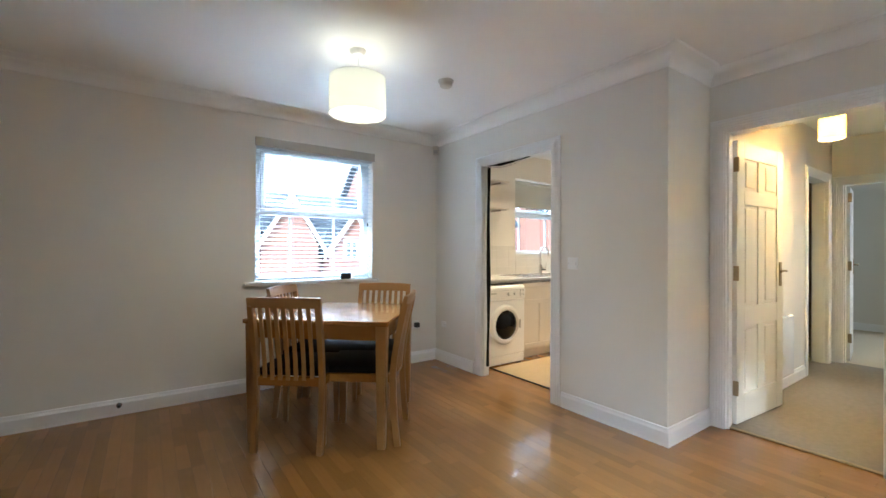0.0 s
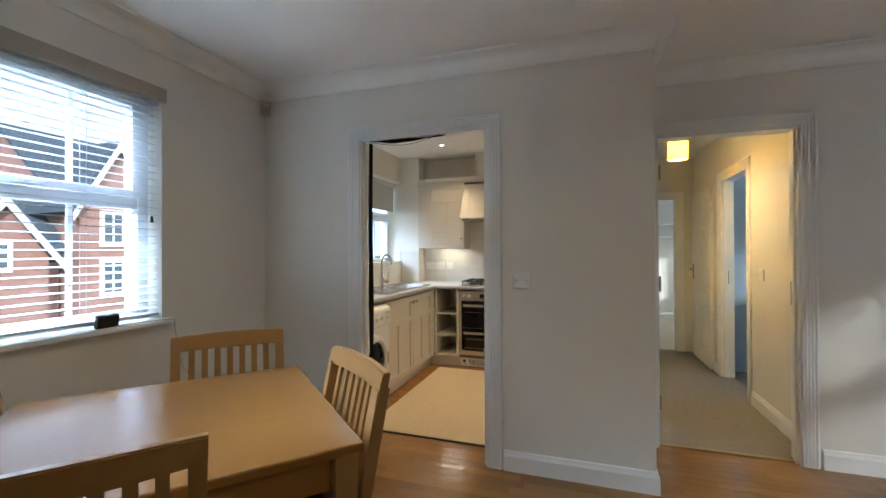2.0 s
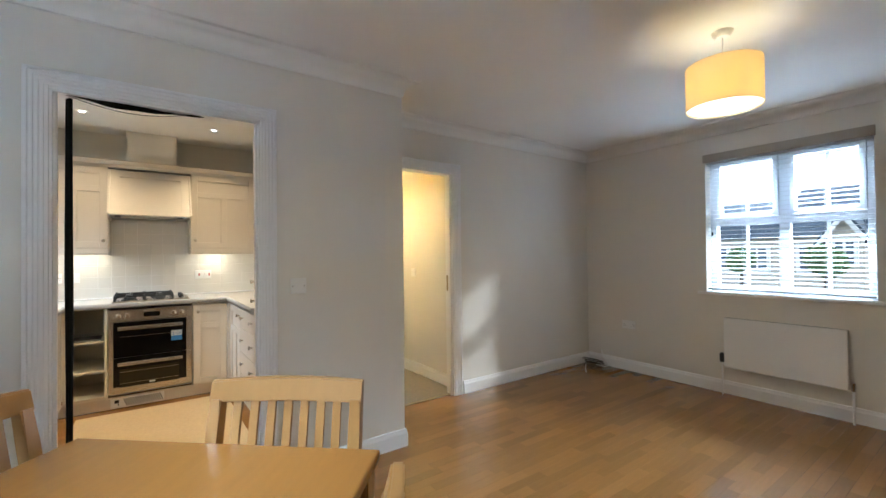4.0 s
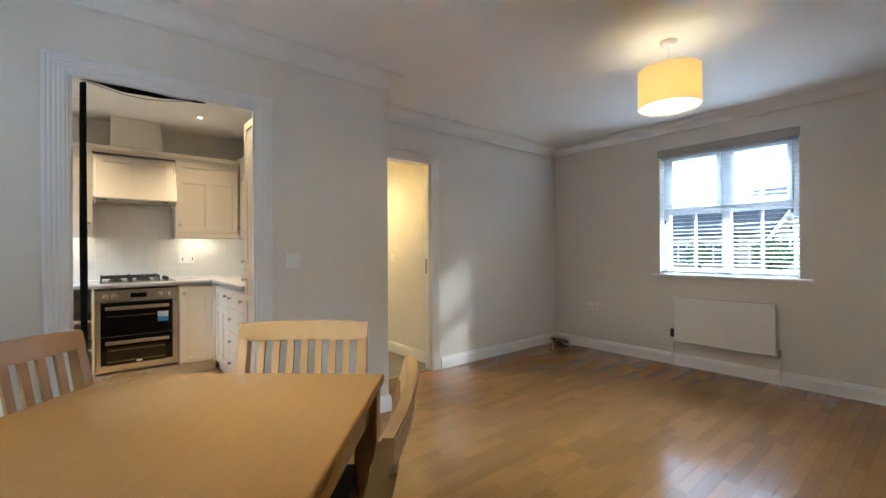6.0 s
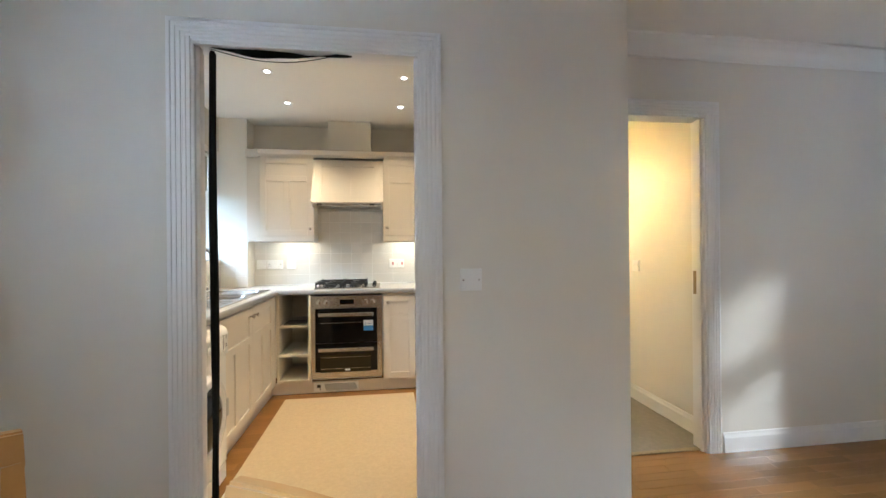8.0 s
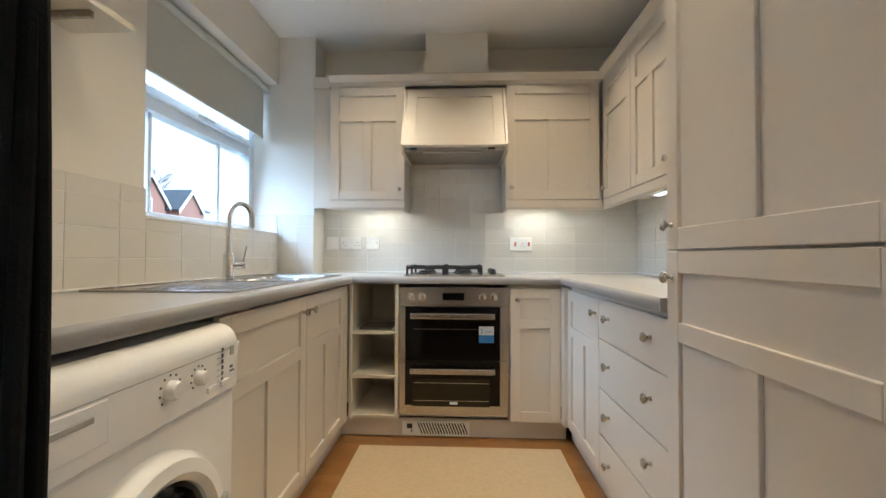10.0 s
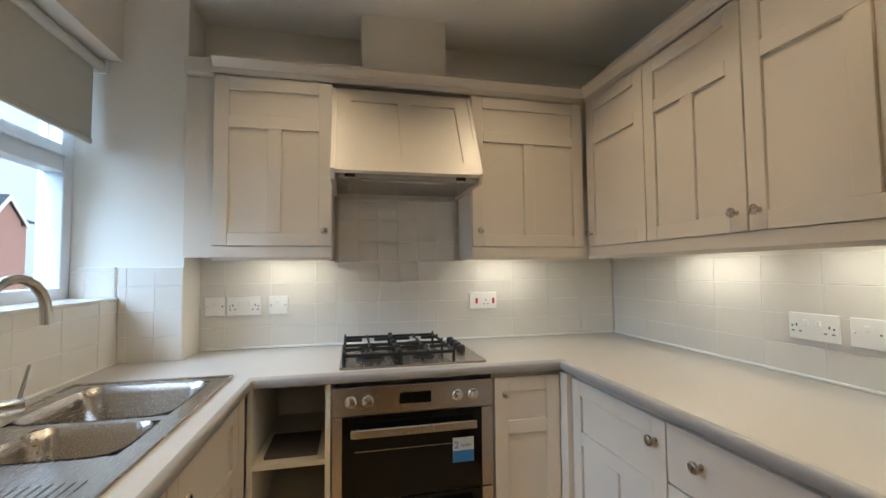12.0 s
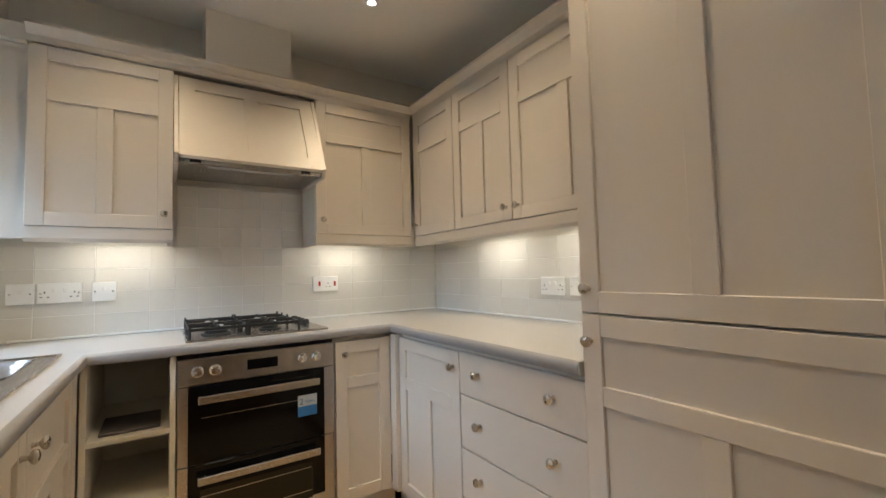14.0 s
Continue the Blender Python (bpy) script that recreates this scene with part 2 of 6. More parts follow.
def box(bm, x0, y0, z0, x1, y1, z1, bevel=0.0, segments=2):
    x0, x1, y0, y1, z0, z1 = min(x0, x1), max(x0, x1), min(y0, y1), max(y0, y1), min(z0, z1), max(z0, z1)
    made = bmesh.ops.create_cube(bm, size=1.0)["verts"]
    for v in made:
        v.co = Vector(((x0 + x1) / 2 + v.co.x * (x1 - x0), (y0 + y1) / 2 + v.co.y * (y1 - y0), (z0 + z1) / 2 + v.co.z * (z1 - z0)))
    if bevel:
        edges = list({e for v in made for e in v.link_edges})
        bmesh.ops.bevel(bm, geom=edges, offset=bevel, segments=segments, affect="EDGES", profile=0.5)
    return bm


def boxed(*spans, bevel=0.0):
    bm = bmesh.new()
    for s in spans:
        box(bm, *s, bevel=bevel)
    return bm


def rod(bm, a, b, r0, r1=None, n=16):
    a, b = Vector(a), Vector(b)
    m = Matrix.Translation((a + b) / 2) @ (b - a).to_track_quat("Z", "Y").to_matrix().to_4x4()
    bmesh.ops.create_cone(bm, cap_ends=True, segments=n, radius1=r0, radius2=r0 if r1 is None else r1, depth=(b - a).length, matrix=m)
    return bm


def lathe(bm, profile, m=Matrix(), n=24, caps=True):
    """A turned shape: (radius, height) pairs round the z axis, set in place by m."""
    rings = []
    for r, z in profile:
        rings.append([bm.verts.new(m @ Vector((r * math.cos(2 * math.pi * k / n), r * math.sin(2 * math.pi * k / n), z))) for k in range(n)])
    for a, b in zip(rings, rings[1:]):
        for k in range(n):
            bm.faces.new((a[k], a[(k + 1) % n], b[(k + 1) % n], b[k]))
    for ring, flip in ((rings[0], True), (rings[-1], False)) if caps else ():
        if (ring[0].co - ring[n // 2].co).length > 1e-5:
            bm.faces.new(ring[::-1] if flip else ring)
    return bm


def tube(bm, points, radius, n=10):
    pts = [Vector(p) for p in points]
    rings, side = [], None
    for k, p in enumerate(pts):
        d = (pts[min(k + 1, len(pts) - 1)] - pts[max(k - 1, 0)]).normalized()
        if side is None:
            side = d.orthogonal().normalized()
        side = (side - d * side.dot(d)).normalized()
        up = d.cross(side)
        rings.append([bm.verts.new(p + radius * (side * math.cos(2 * math.pi * j / n) + up * math.sin(2 * math.pi * j / n))) for j in range(n)])
    for a, b in zip(rings, rings[1:]):
        for j in range(n):
            bm.faces.new((a[j], a[(j + 1) % n], b[(j + 1) % n], b[j]))
    bm.faces.new(rings[0][::-1])
    bm.faces.new(rings[-1])
    return bm


def prism(bm, outline, lift):
    """A flat outline (3D points, in order) pushed along the vector lift."""
    lift = Vector(lift)
    a = [bm.verts.new(Vector(p)) for p in outline]
    b = [bm.verts.new(Vector(p) + lift) for p in outline]
    bm.faces.new(a[::-1])
    bm.faces.new(b)
    for k in range(len(a)):
        bm.faces.new((a[k], a[(k + 1) % len(a)], b[(k + 1) % len(a)], b[k]))
    return bm


def sweep(bm, path, profile, closed=False):
    """A profile of (out, up) carried along a flat path of (x, y), mitred; out is to the path's left."""
    pts = [Vector((x, y)) for x, y in path]
    n = len(pts)
    rings = []
    for k, p in enumerate(pts):
        before = (p - pts[k - 1]).normalized() if closed or k else None
        after = (pts[(k + 1) % n] - p).normalized() if closed or k < n - 1 else None
        before, after = before or after, after or before
        n1, n2 = Vector((-before.y, before.x)), Vector((-after.y, after.x))
        miter = (n1 + n2) / max(1e-6, 1 + n1.dot(n2))
        rings.append([bm.verts.new((p.x + miter.x * o, p.y + miter.y * o, u)) for o, u in profile])
    for k in range(n if closed else n - 1):
        a, b = rings[k], rings[(k + 1) % n]
        for j in range(len(profile) - 1):
            bm.faces.new((a[j], b[j], b[j + 1], a[j + 1]))
    if not closed:
        bm.faces.new(rings[0])
        bm.faces.new(rings[-1][::-1])
    return bm


def finish(bm, name, mat, smooth=False):
    bmesh.ops.recalc_face_normals(bm, faces=bm.faces)
    me = bpy.data.meshes.new(name)
    bm.to_mesh(me)
    bm.free()
    me.materials.append(mat)
    if smooth:
        me.shade_smooth()
        me.set_sharp_from_angle(angle=radians(38))
    return me


def thing(name, base, label, category, group="", turn=0.0):
    ob = new(name)
    ob.empty_display_size = 0.1
    ob.matrix_basis = pose(*base, 0, 0, turn)
    BASES[ob.name] = pose(*base, 0, 0, turn)
    return tagged(ob, label, category, group)


def part(name, bm, mat, parent, label="", smooth=False, local=False):
    """One mesh under a thing or under a part; built in world metres, or in the thing's own frame when local."""
    root = parent if parent.parent is None else (parent.parent if parent.parent.parent is None else parent.parent.parent)
    if not local and root.name in BASES:
        bm.transform(BASES[root.name].inverted())
    ob = new(name, finish(bm, name, mat, smooth))
    ob.parent = parent
    return tagged(ob, label)


def solid(name, bm, mat, label, category, kind="", smooth=False, group=""):
    """A thing that is one mesh, its origin at its base."""
    lo = [min(v.co[k] for v in bm.verts) for k in range(3)]
    hi = [max(v.co[k] for v in bm.verts) for k in range(3)]
    base = Vector(((lo[0] + hi[0]) / 2, (lo[1] + hi[1]) / 2, lo[2])) if kind != "structure" else Vector((0, 0, 0))
    bm.transform(Matrix.Translation(-base))
    ob = new(name, finish(bm, name, mat, smooth))
    ob.location = base
    BASES[ob.name] = Matrix.Translation(base)
    return tagged(ob, label, category, group, kind)


def wall_with_holes(axis, plane, thick, a0, a1, z0, z1, holes):
    """Boxes of a wall on axis = plane .. plane + thick, along the other axis, with openings (b0, b1, low, high)."""
    bm = bmesh.new()

    def block(b0, b1, c0, c1):
        if b1 - b0 > 1e-4 and c1 - c0 > 1e-4:
            if axis == "x":
                box(bm, plane, b0, c0, plane + thick, b1, c1)
            else:
                box(bm, b0, plane, c0, b1, plane + thick, c1)

    at = a0
    for b0, b1, low, high in sorted(holes):
        block(at, b0, z0, z1)
        block(b0, b1, z0, low)
        block(b0, b1, high, z1)
        at = b1
    block(at, a1, z0, z1)
    return bm


# ---- the shell ----
H = 2.41
WX, KX, HX = 2.815, 2.897, 3.385          # dining face and kitchen face of the door wall; lounge face of the hall wall
NY, SY, EX, WEST = 3.755, -1.545, 5.35, -1.9
JY = 1.268                                # return of the jutting corner
KY = 1.40                                 # kitchen south face
DOOR_Y0, DOOR_Y1, DOOR_Z = 2.143, 3.007, 1.998
HALL_Y0, HALL_Y1 = 0.406, 1.192
HS, HN, HE = 0.31, 1.24, 6.30             # hall faces

S = "structure"
solid("wall_north", wall_with_holes("y", NY, 0.28, WEST - 0.1, EX + 0.3, -0.1, H + 0.1, [(0.975, 2.050, 0.905, 2.11), (4.02, 5.15, 1.13, 2.10)]),
      WALL, "off-white painted outer wall with two window openings", "wall", S)
solid("wall_south", wall_with_holes("y", SY - 0.28, 0.28, WEST - 0.1, HX + 0.1, -0.1, H + 0.1, [(1.015, 2.115, 0.895, 2.13)]),
      WALL, "off-white painted lounge wall with window opening", "wall", S)
solid("wall_west", wall_with_holes("x", WEST - 0.1, 0.1, SY, NY, -0.1, H + 0.1, []), WALL, "plain off-white painted end wall", "wall", S)
solid("wall_kitchen", wall_with_holes("x", WX, KX - WX, JY, NY, 0, H, [(DOOR_Y0, DOOR_Y1, 0, DOOR_Z)]),
      WALL, "off-white partition wall with kitchen doorway", "wall", S)
solid("wall_return", boxed((KX, JY, 0, HX + 0.1, KY, H)), WALL, "off-white return of the jutting corner", "wall", S)
solid("wall_hall_side", wall_with_holes("y", HN, KY - HN, HX + 0.1, EX + 0.1, 0, H, []), WALL, "cream wall between hall and kitchen", "wall", S)
solid("wall_hall_side_far", wall_with_holes("y", HN, 0.12, EX + 0.1, HE + 0.1, 0, H, [(5.42, 6.15, 0, 1.95)]), WALL, "cream hall wall with dark doorway", "wall", S)
solid("wall_hall", wall_with_holes("x", HX, 0.1, SY, JY, 0, H, [(HALL_Y0, HALL_Y1, 0, DOOR_Z)]), WALL, "off-white wall with hall doorway", "wall", S)
solid("wall_hall_south", wall_with_holes("y", HS - 0.1, 0.1, HX + 0.1, HE + 0.1, 0, H, [(4.52, 5.25, 0, 1.97)]), WALL, "cream hall wall with bathroom doorway", "wall", S)
solid("wall_hall_end", wall_with_holes("x", HE, 0.1, HS, HN, 0, H, [(0.49, 1.17, 0, 1.925)]), WALL, "cream hall end wall with doorway", "wall", S)
solid("wall_kitchen_east", boxed((EX, KY, 0, EX + 0.1, NY, H)), WALL, "off-white wall behind the hob", "wall", S)
solid("pier", boxed((5.15, 3.515, 0, EX, NY, H)), WALL, "white pier beside the kitchen window", "pier", S)
solid("ceiling", boxed((WEST - 0.1, SY, H, 9.2, NY, H + 0.1)), CEIL, "white plaster ceiling", "ceiling", S)
solid("slab", boxed((WEST - 0.1, SY, -0.12, 9.2, NY, -0.012)), GROUT, "floor slab under the boards", "floor", S)

# bedroom beyond the hall, bathroom beside it, dark room opposite
# the bedroom wall's opening is unseen, added to hold a fill lamp
solid("wall_bedroom", boxed((9.1, -0.8, 0, 9.2, 2.3, H), (HE + 0.1, -0.9, 0, 7.1, -0.8, H), (8.3, -0.9, 0, 9.2, -0.8, H), (7.1, -0.9, 0, 8.3, -0.8, 0.95), (7.1, -0.9, 2.05, 8.3, -0.8, H), (HE + 0.1, 2.3, 0, 9.2, 2.4, H), (HE, -0.9, 0, HE + 0.1, HS - 0.1, H), (HE, HN + 0.12, 0, HE + 0.1, 2.4, H)), WALL, "pale bedroom walls", "wall", S)
# bathroom opening likewise unseen, made for its fill lamp
solid("wall_bathroom", boxed((4.2, -1.35, 0, 4.4, -1.25, H), (5.1, -1.35, 0, 5.5, -1.25, H), (4.4, -1.35, 0, 5.1, -1.25, 1.25), (4.4, -1.35, 1.95, 5.1, -1.25, H), (4.1, -1.35, 0, 4.2, HS - 0.1, H), (5.5, -1.35, 0, 5.6, HS - 0.1, H)), BATHBLUE, "pale blue bathroom walls", "wall", S)
solid("wall_dark_room", boxed((5.46, 2.6, 0, 6.4, 2.7, H), (6.3, HN + 0.12, 0, 6.4, 2.6, H)), DARKBLUE, "walls of an unlit room, its darkness put into the dark blue colour", "wall", S)
solid("floor_bathroom", boxed((4.2, -1.25, -0.012, 5.5, HS - 0.1, 0)), VINYL, "dark vinyl bathroom floor", "floor", S)
solid("floor_hall", boxed((HX + 0.05, HS - 0.1, -0.012, HE + 0.05, HN + 0.12, 0.004), (5.46, HN + 0.12, -0.012, 6.3, 2.6, 0.004)), CARPET, "grey-brown hall carpet", "carpet", S)
solid("floor_bedroom", boxed((HE + 0.05, -0.8, -0.012, 9.1, 2.3, 0.004)), PALE_CARPET, "cream bedroom carpet", "carpet", S)

# coving, skirting
cove = [(0.0, H - 0.10)] + [(0.008 + 0.085 * (1 - math.cos(a)), H - 0.095 + 0.085 * math.sin(a)) for a in [k * math.pi / 12 for k in range(7)]] + [(0.10, H)]
ring = [(WEST, SY), (HX, SY), (HX, JY), (WX, JY), (WX, NY), (WEST, NY)]
solid("coving", sweep(bmesh.new(), ring, cove, True), CEIL, "white plaster coving round the lounge ceiling", "coving", S, smooth=True)
skirt = [(0.0, 0.0), (0.016, 0.0), (0.016, 0.085), (0.011, 0.098), (0.008, 0.112), (0.0, 0.115)]


def skirting(path):
    solid("baseboard", sweep(bmesh.new(), path, skirt), GLOSS, "white gloss skirting board", "skirting", S)


ARCH = 0.085
skirting([(HX, SY), (HX, HALL_Y0 - ARCH)])
skirting([(HX, JY), (WX, JY), (WX, DOOR_Y0 - ARCH)])
skirting([(WX, DOOR_Y1 + ARCH), (WX, NY), (WEST, NY), (WEST, SY), (HX, SY)])
skirting([(HX + 0.1, HS), (4.52 - ARCH, HS)])
skirting([(5.25 + ARCH, HS), (5.46, HS)])
skirting([(5.42 - ARCH, HN), (HX + 0.1, HN)])
skirting([(9.1, -0.8), (9.1, 2.3)])


def door_frame(name, axis, face, out, a0, a1, top, thick, label):
    """Lining through the wall and a fluted architrave on the face that looks along out (+1 or -1)."""
    ob = thing(name, (face, (a0 + a1) / 2, 0) if axis == "x" else ((a0 + a1) / 2, face, 0), label, "door frame")
    ob["kind"] = S

    def put(a, b, low, high, d0, d1, bm, bevel=0.0):
        if axis == "x":
            box(bm, face + out * d0, a, low, face + out * d1, b, high, bevel)
        else:
            box(bm, a, face + out * d0, low, b, face + out * d1, high, bevel)

    for side, a, s in (("jamb", a0, 1), ("jamb", a1, -1)):
        bm = bmesh.new()
        put(a, a + s * 0.022, 0, top - 0.022, -thick - 0.006, 0.004, bm)
        put(a + s * 0.022, a + s * 0.034, 0, top - 0.022, -thick * 0.55, -thick * 0.2, bm)
        part(side, bm, GLOSS, ob)
    bm = bmesh.new()
    put(a0, a1, top - 0.022, top, -thick - 0.006, 0.004, bm)
    part("head", bm, GLOSS, ob)
    for f, d in ((0, 1), (thick, -1)):
        def strip(a, b, low, high, h0, h1, bm):
            put(a, b, low, high, -f + d * h0, -f + d * h1, bm, 0.003)
        for a, s in ((a0, -1), (a1, 1)):
            bm = bmesh.new()
            strip(a + s * -0.012, a + s * (ARCH - 0.014), 0, top + ARCH - 0.014, 0.003, 0.012, bm)
            for k in range(4):
                w = 0.002 + k * 0.017
                strip(a + s * w, a + s * (w + 0.012), 0, top + w, 0.01, 0.0145 + 0.0007 * k, bm)
            part("architrave", bm, GLOSS, ob)
        bm = bmesh.new()
        strip(a0 + 0.012, a1 - 0.012, top - 0.012, top + ARCH - 0.014, 0.003, 0.0115, bm)
        for k in range(4):
            w = 0.002 + k * 0.017
            strip(a0 - w, a1 + w, top + w, top + w + 0.012, 0.01, 0.0140 + 0.0007 * k, bm)
        part("architrave", bm, GLOSS, ob)
    return ob


door_frame("door_frame_kitchen", "x", WX, -1, DOOR_Y0, DOOR_Y1, DOOR_Z, KX - WX, "white gloss fluted frame of the kitchen doorway")
door_frame("door_frame_hall", "x", HX, -1, HALL_Y0, HALL_Y1, DOOR_Z, 0.1, "white gloss fluted frame of the hall doorway")
door_frame("door_frame_bathroom", "y", HS, 1, 4.52, 5.25, 1.97, 0.1, "white frame of the bathroom doorway")
door_frame("door_frame_bedroom", "x", HE, -1, 0.49, 1.17, 1.925, 0.1, "white frame of the bedroom doorway")
door_frame("door_frame_dark_room", "y", HN, -1, 5.42, 6.15, 1.95, 0.12, "white frame of the dark room doorway")

# ---- windows and blinds ----


def window(name, x0, x1, z0, z1, y, out, transom, mullion, bars, label):
    """White frame in the opening; out is +1 where outdoors lies towards +y. The upper lights open."""
    ob = thing(name, ((x0 + x1) / 2, y, z0), label, "window")
    ob["kind"] = S
    f = 0.055

    def fr(*s, bevel=0.004):
        bm = bmesh.new()
        for a, low, b, high, d0, d1 in s:
            box(bm, a, y + out * d0, low, b, y + out * d1, high, bevel)
        return bm

    part("window_frame", fr((x0, z0, x0 + f, z1, 0, 0.07), (x1 - f, z0, x1, z1, 0, 0.07), (x0 + f, z0, x1 - f, z0 + f, 0, 0.069), (x0 + f, z1 - f, x1 - f, z1, 0, 0.069)), UPVC, ob)
    part("transom", fr((x0 + f, transom - 0.03, x1 - f, transom + 0.03, 0.002, 0.068)), UPVC, ob)
    cols = [(x0 + f, x1 - f)]
    if mullion:
        part("mullion", fr((mullion - 0.035, z0 + f, mullion + 0.035, transom - 0.03, 0.001, 0.068), (mullion - 0.035, transom + 0.03, mullion + 0.035, z1 - f, 0.001, 0.068)), UPVC, ob)
        cols = [(x0 + f, mullion - 0.035), (mullion + 0.035, x1 - f)]
    for a, b in cols:
        low, high = transom + 0.03, z1 - f
        s = 0.038
        sash = part("sash", fr((a, low, a + s, high, -0.014, 0.05), (b - s, low, b, high, -0.014, 0.05), (a + s, low, b - s, low + s, -0.014, 0.05), (a + s, high - s, b - s, high, -0.014, 0.05)), UPVC, ob)
        h = bmesh.new()
        m = (a + b) / 2
        box(h, m - 0.03, y - out * 0.014, low + 0.008, m + 0.03, y - out * 0.026, low + 0.026, 0.003)
        box(h, m - 0.01, y - out * 0.024, low + 0.010, m + 0.085, y - out * 0.038, low + 0.022, 0.004)
        part("handle", h, GREYPLASTIC if name == "window_3" else UPVC, sash)
        for p0, p1, q0, q1 in ((a + s, b - s, low + s, high - s), (a, b, z0 + f, transom - 0.03)):
            g = boxed((p0, y + out * 0.028, q0, p1, y + out * 0.034, q1))
            pane = part("pane", g, GLASS, ob)
            pane.visible_shadow = False
            for bx in bars:
                if p0 < bx < p1:
                    part("glazing_bar", fr((bx - 0.011, q0, bx + 0.011, q1, 0.022, 0.040), bevel=0.002), UPVC, ob)
    return ob


def sill(x0, x1, y0, y1, z, label):
    solid("window_sill", boxed((x0, y0, z - 0.026, x1, y1, z), bevel=0.006), GLOSS, label, "window sill", S)


window("window_1", 0.975, 2.050, 0.905, 2.11, NY + 0.10, 1, 1.515, None, (1.29, 1.70), "white uPVC window with opening top light above the dining table")
window("window_2", 1.015, 2.115, 0.895, 2.13, SY - 0.10, -1, 1.525, 1.56, (1.29, 1.83), "white uPVC four-light window in the lounge")
window("window_3", 4.02, 5.15, 1.13, 2.10, NY + 0.16, 1, 1.655, None, (4.28, 4.80), "white uPVC window with glazing bars over the sink")
sill(0.885, 2.10, NY - 0.045, NY + 0.10, 0.907, "white painted sill board of the dining window")
sill(0.928, 2.18, SY - 0.10, SY + 0.045, 0.897, "white painted sill board of the lounge window")


def venetian(name, x0, x1, z0, z1, y, out, cords, label):
    ob = thing(name, ((x0 + x1) / 2, y, z0), label, "window blind", "venetian blinds")
    yy = y - out * 0.012
    bm = boxed((x0 - 0.012, yy - out * 0.02, z1 - 0.012, x1 + 0.012, yy + out * 0.004, z1 + 0.062), bevel=0.003)
    part("valance", bm, VALANCE, ob, "grey-beige wooden valance")
    part("head_rail", boxed((x0 + 0.004, y + out * 0.004, z1 - 0.025, x1 - 0.004, y + out * 0.05, z1 + 0.035), bevel=0.002), SLAT, ob)
    part("bottom_rail", boxed((x0 + 0.004, y + out * 0.004, z0, x1 - 0.004, y + out * 0.054, z0 + 0.016), bevel=0.004), SLAT, ob)
    for c in cords:
        bm = bmesh.new()
        for d in (0.006, 0.052):
            rod(bm, (c, y + out * d, z0 + 0.01), (c, y + out * d, z1), 0.0012, n=6)
        part("ladder_cord", bm, SLAT, ob)
    n = int((z1 - z0 - 0.03) / 0.0375)
    shared = None
    for k in range(n):
        z = z0 + 0.045 + k * 0.0375
        if shared is None:
            bm = bmesh.new()
            w, prof = 0.0185, []
            for j in range(5):
                u = -1 + 2 * j / 4
                prof.append((u * w, 0.0025 * (1 - u * u) + 0.09 * u * w))
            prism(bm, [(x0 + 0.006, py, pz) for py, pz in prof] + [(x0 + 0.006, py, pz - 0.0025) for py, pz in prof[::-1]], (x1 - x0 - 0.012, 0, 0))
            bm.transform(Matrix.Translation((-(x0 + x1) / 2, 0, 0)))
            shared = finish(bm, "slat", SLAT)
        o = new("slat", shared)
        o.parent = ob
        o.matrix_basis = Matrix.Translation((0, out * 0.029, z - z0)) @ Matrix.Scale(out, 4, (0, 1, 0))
    for c, low in ((x0 + 0.05, 0.42), (x1 - 0.05, 0.52)):
        bm = bmesh.new()
        rod(bm, (c, y - out * 0.004, z1), (c, y - out * 0.004, z0 + low), 0.0015, n=6)
        cord = part("pull_cord", bm, SLAT, ob)
        bm = bmesh.new()
        lathe(bm, [(0.002, 0.035), (0.006, 0.028), (0.008, 0.0)], Matrix.Translation((c, y - out * 0.004, z0 + low - 0.03)), 10)
        part("tassel", bm, BLACKPLASTIC, cord)
    return ob


venetian("venetian_blind", 0.978, 2.047, 0.925, 2.066, NY + 0.005, 1, (1.29, 1.70), "white wooden-slat venetian blind, lowered with slats open")
venetian("venetian_blind", 1.018, 2.112, 0.915, 2.085, SY - 0.005, -1, (1.29, 1.83), "white wooden-slat venetian blind, lowered with slats open")

roller = thing("roller_blind", (4.62, NY + 0.05, 1.75), "grey cloth roller blind, half lowered over the sink window", "window blind")
part("cloth", boxed((4.05, NY + 0.085, 1.765, 5.115, NY + 0.088, 2.065)), BLINDCLOTH, roller)
bm = rod(bmesh.new(), (4.035, NY + 0.075, 2.07), (5.13, NY + 0.075, 2.07), 0.02)
part("tube", bm, BLINDCLOTH, roller, smooth=True)
part("bottom_bar", boxed((4.05, NY + 0.080, 1.745, 5.115, NY + 0.093, 1.768), bevel=0.004), BLINDCLOTH, roller)
for bx in (4.022, 5.132):
    part("bracket", boxed((bx, NY + 0.05, 2.04, bx + 0.014, NY + 0.10, 2.098), bevel=0.003), PLASTIC, roller)

# ---- pendant lamps, ceiling fittings ----


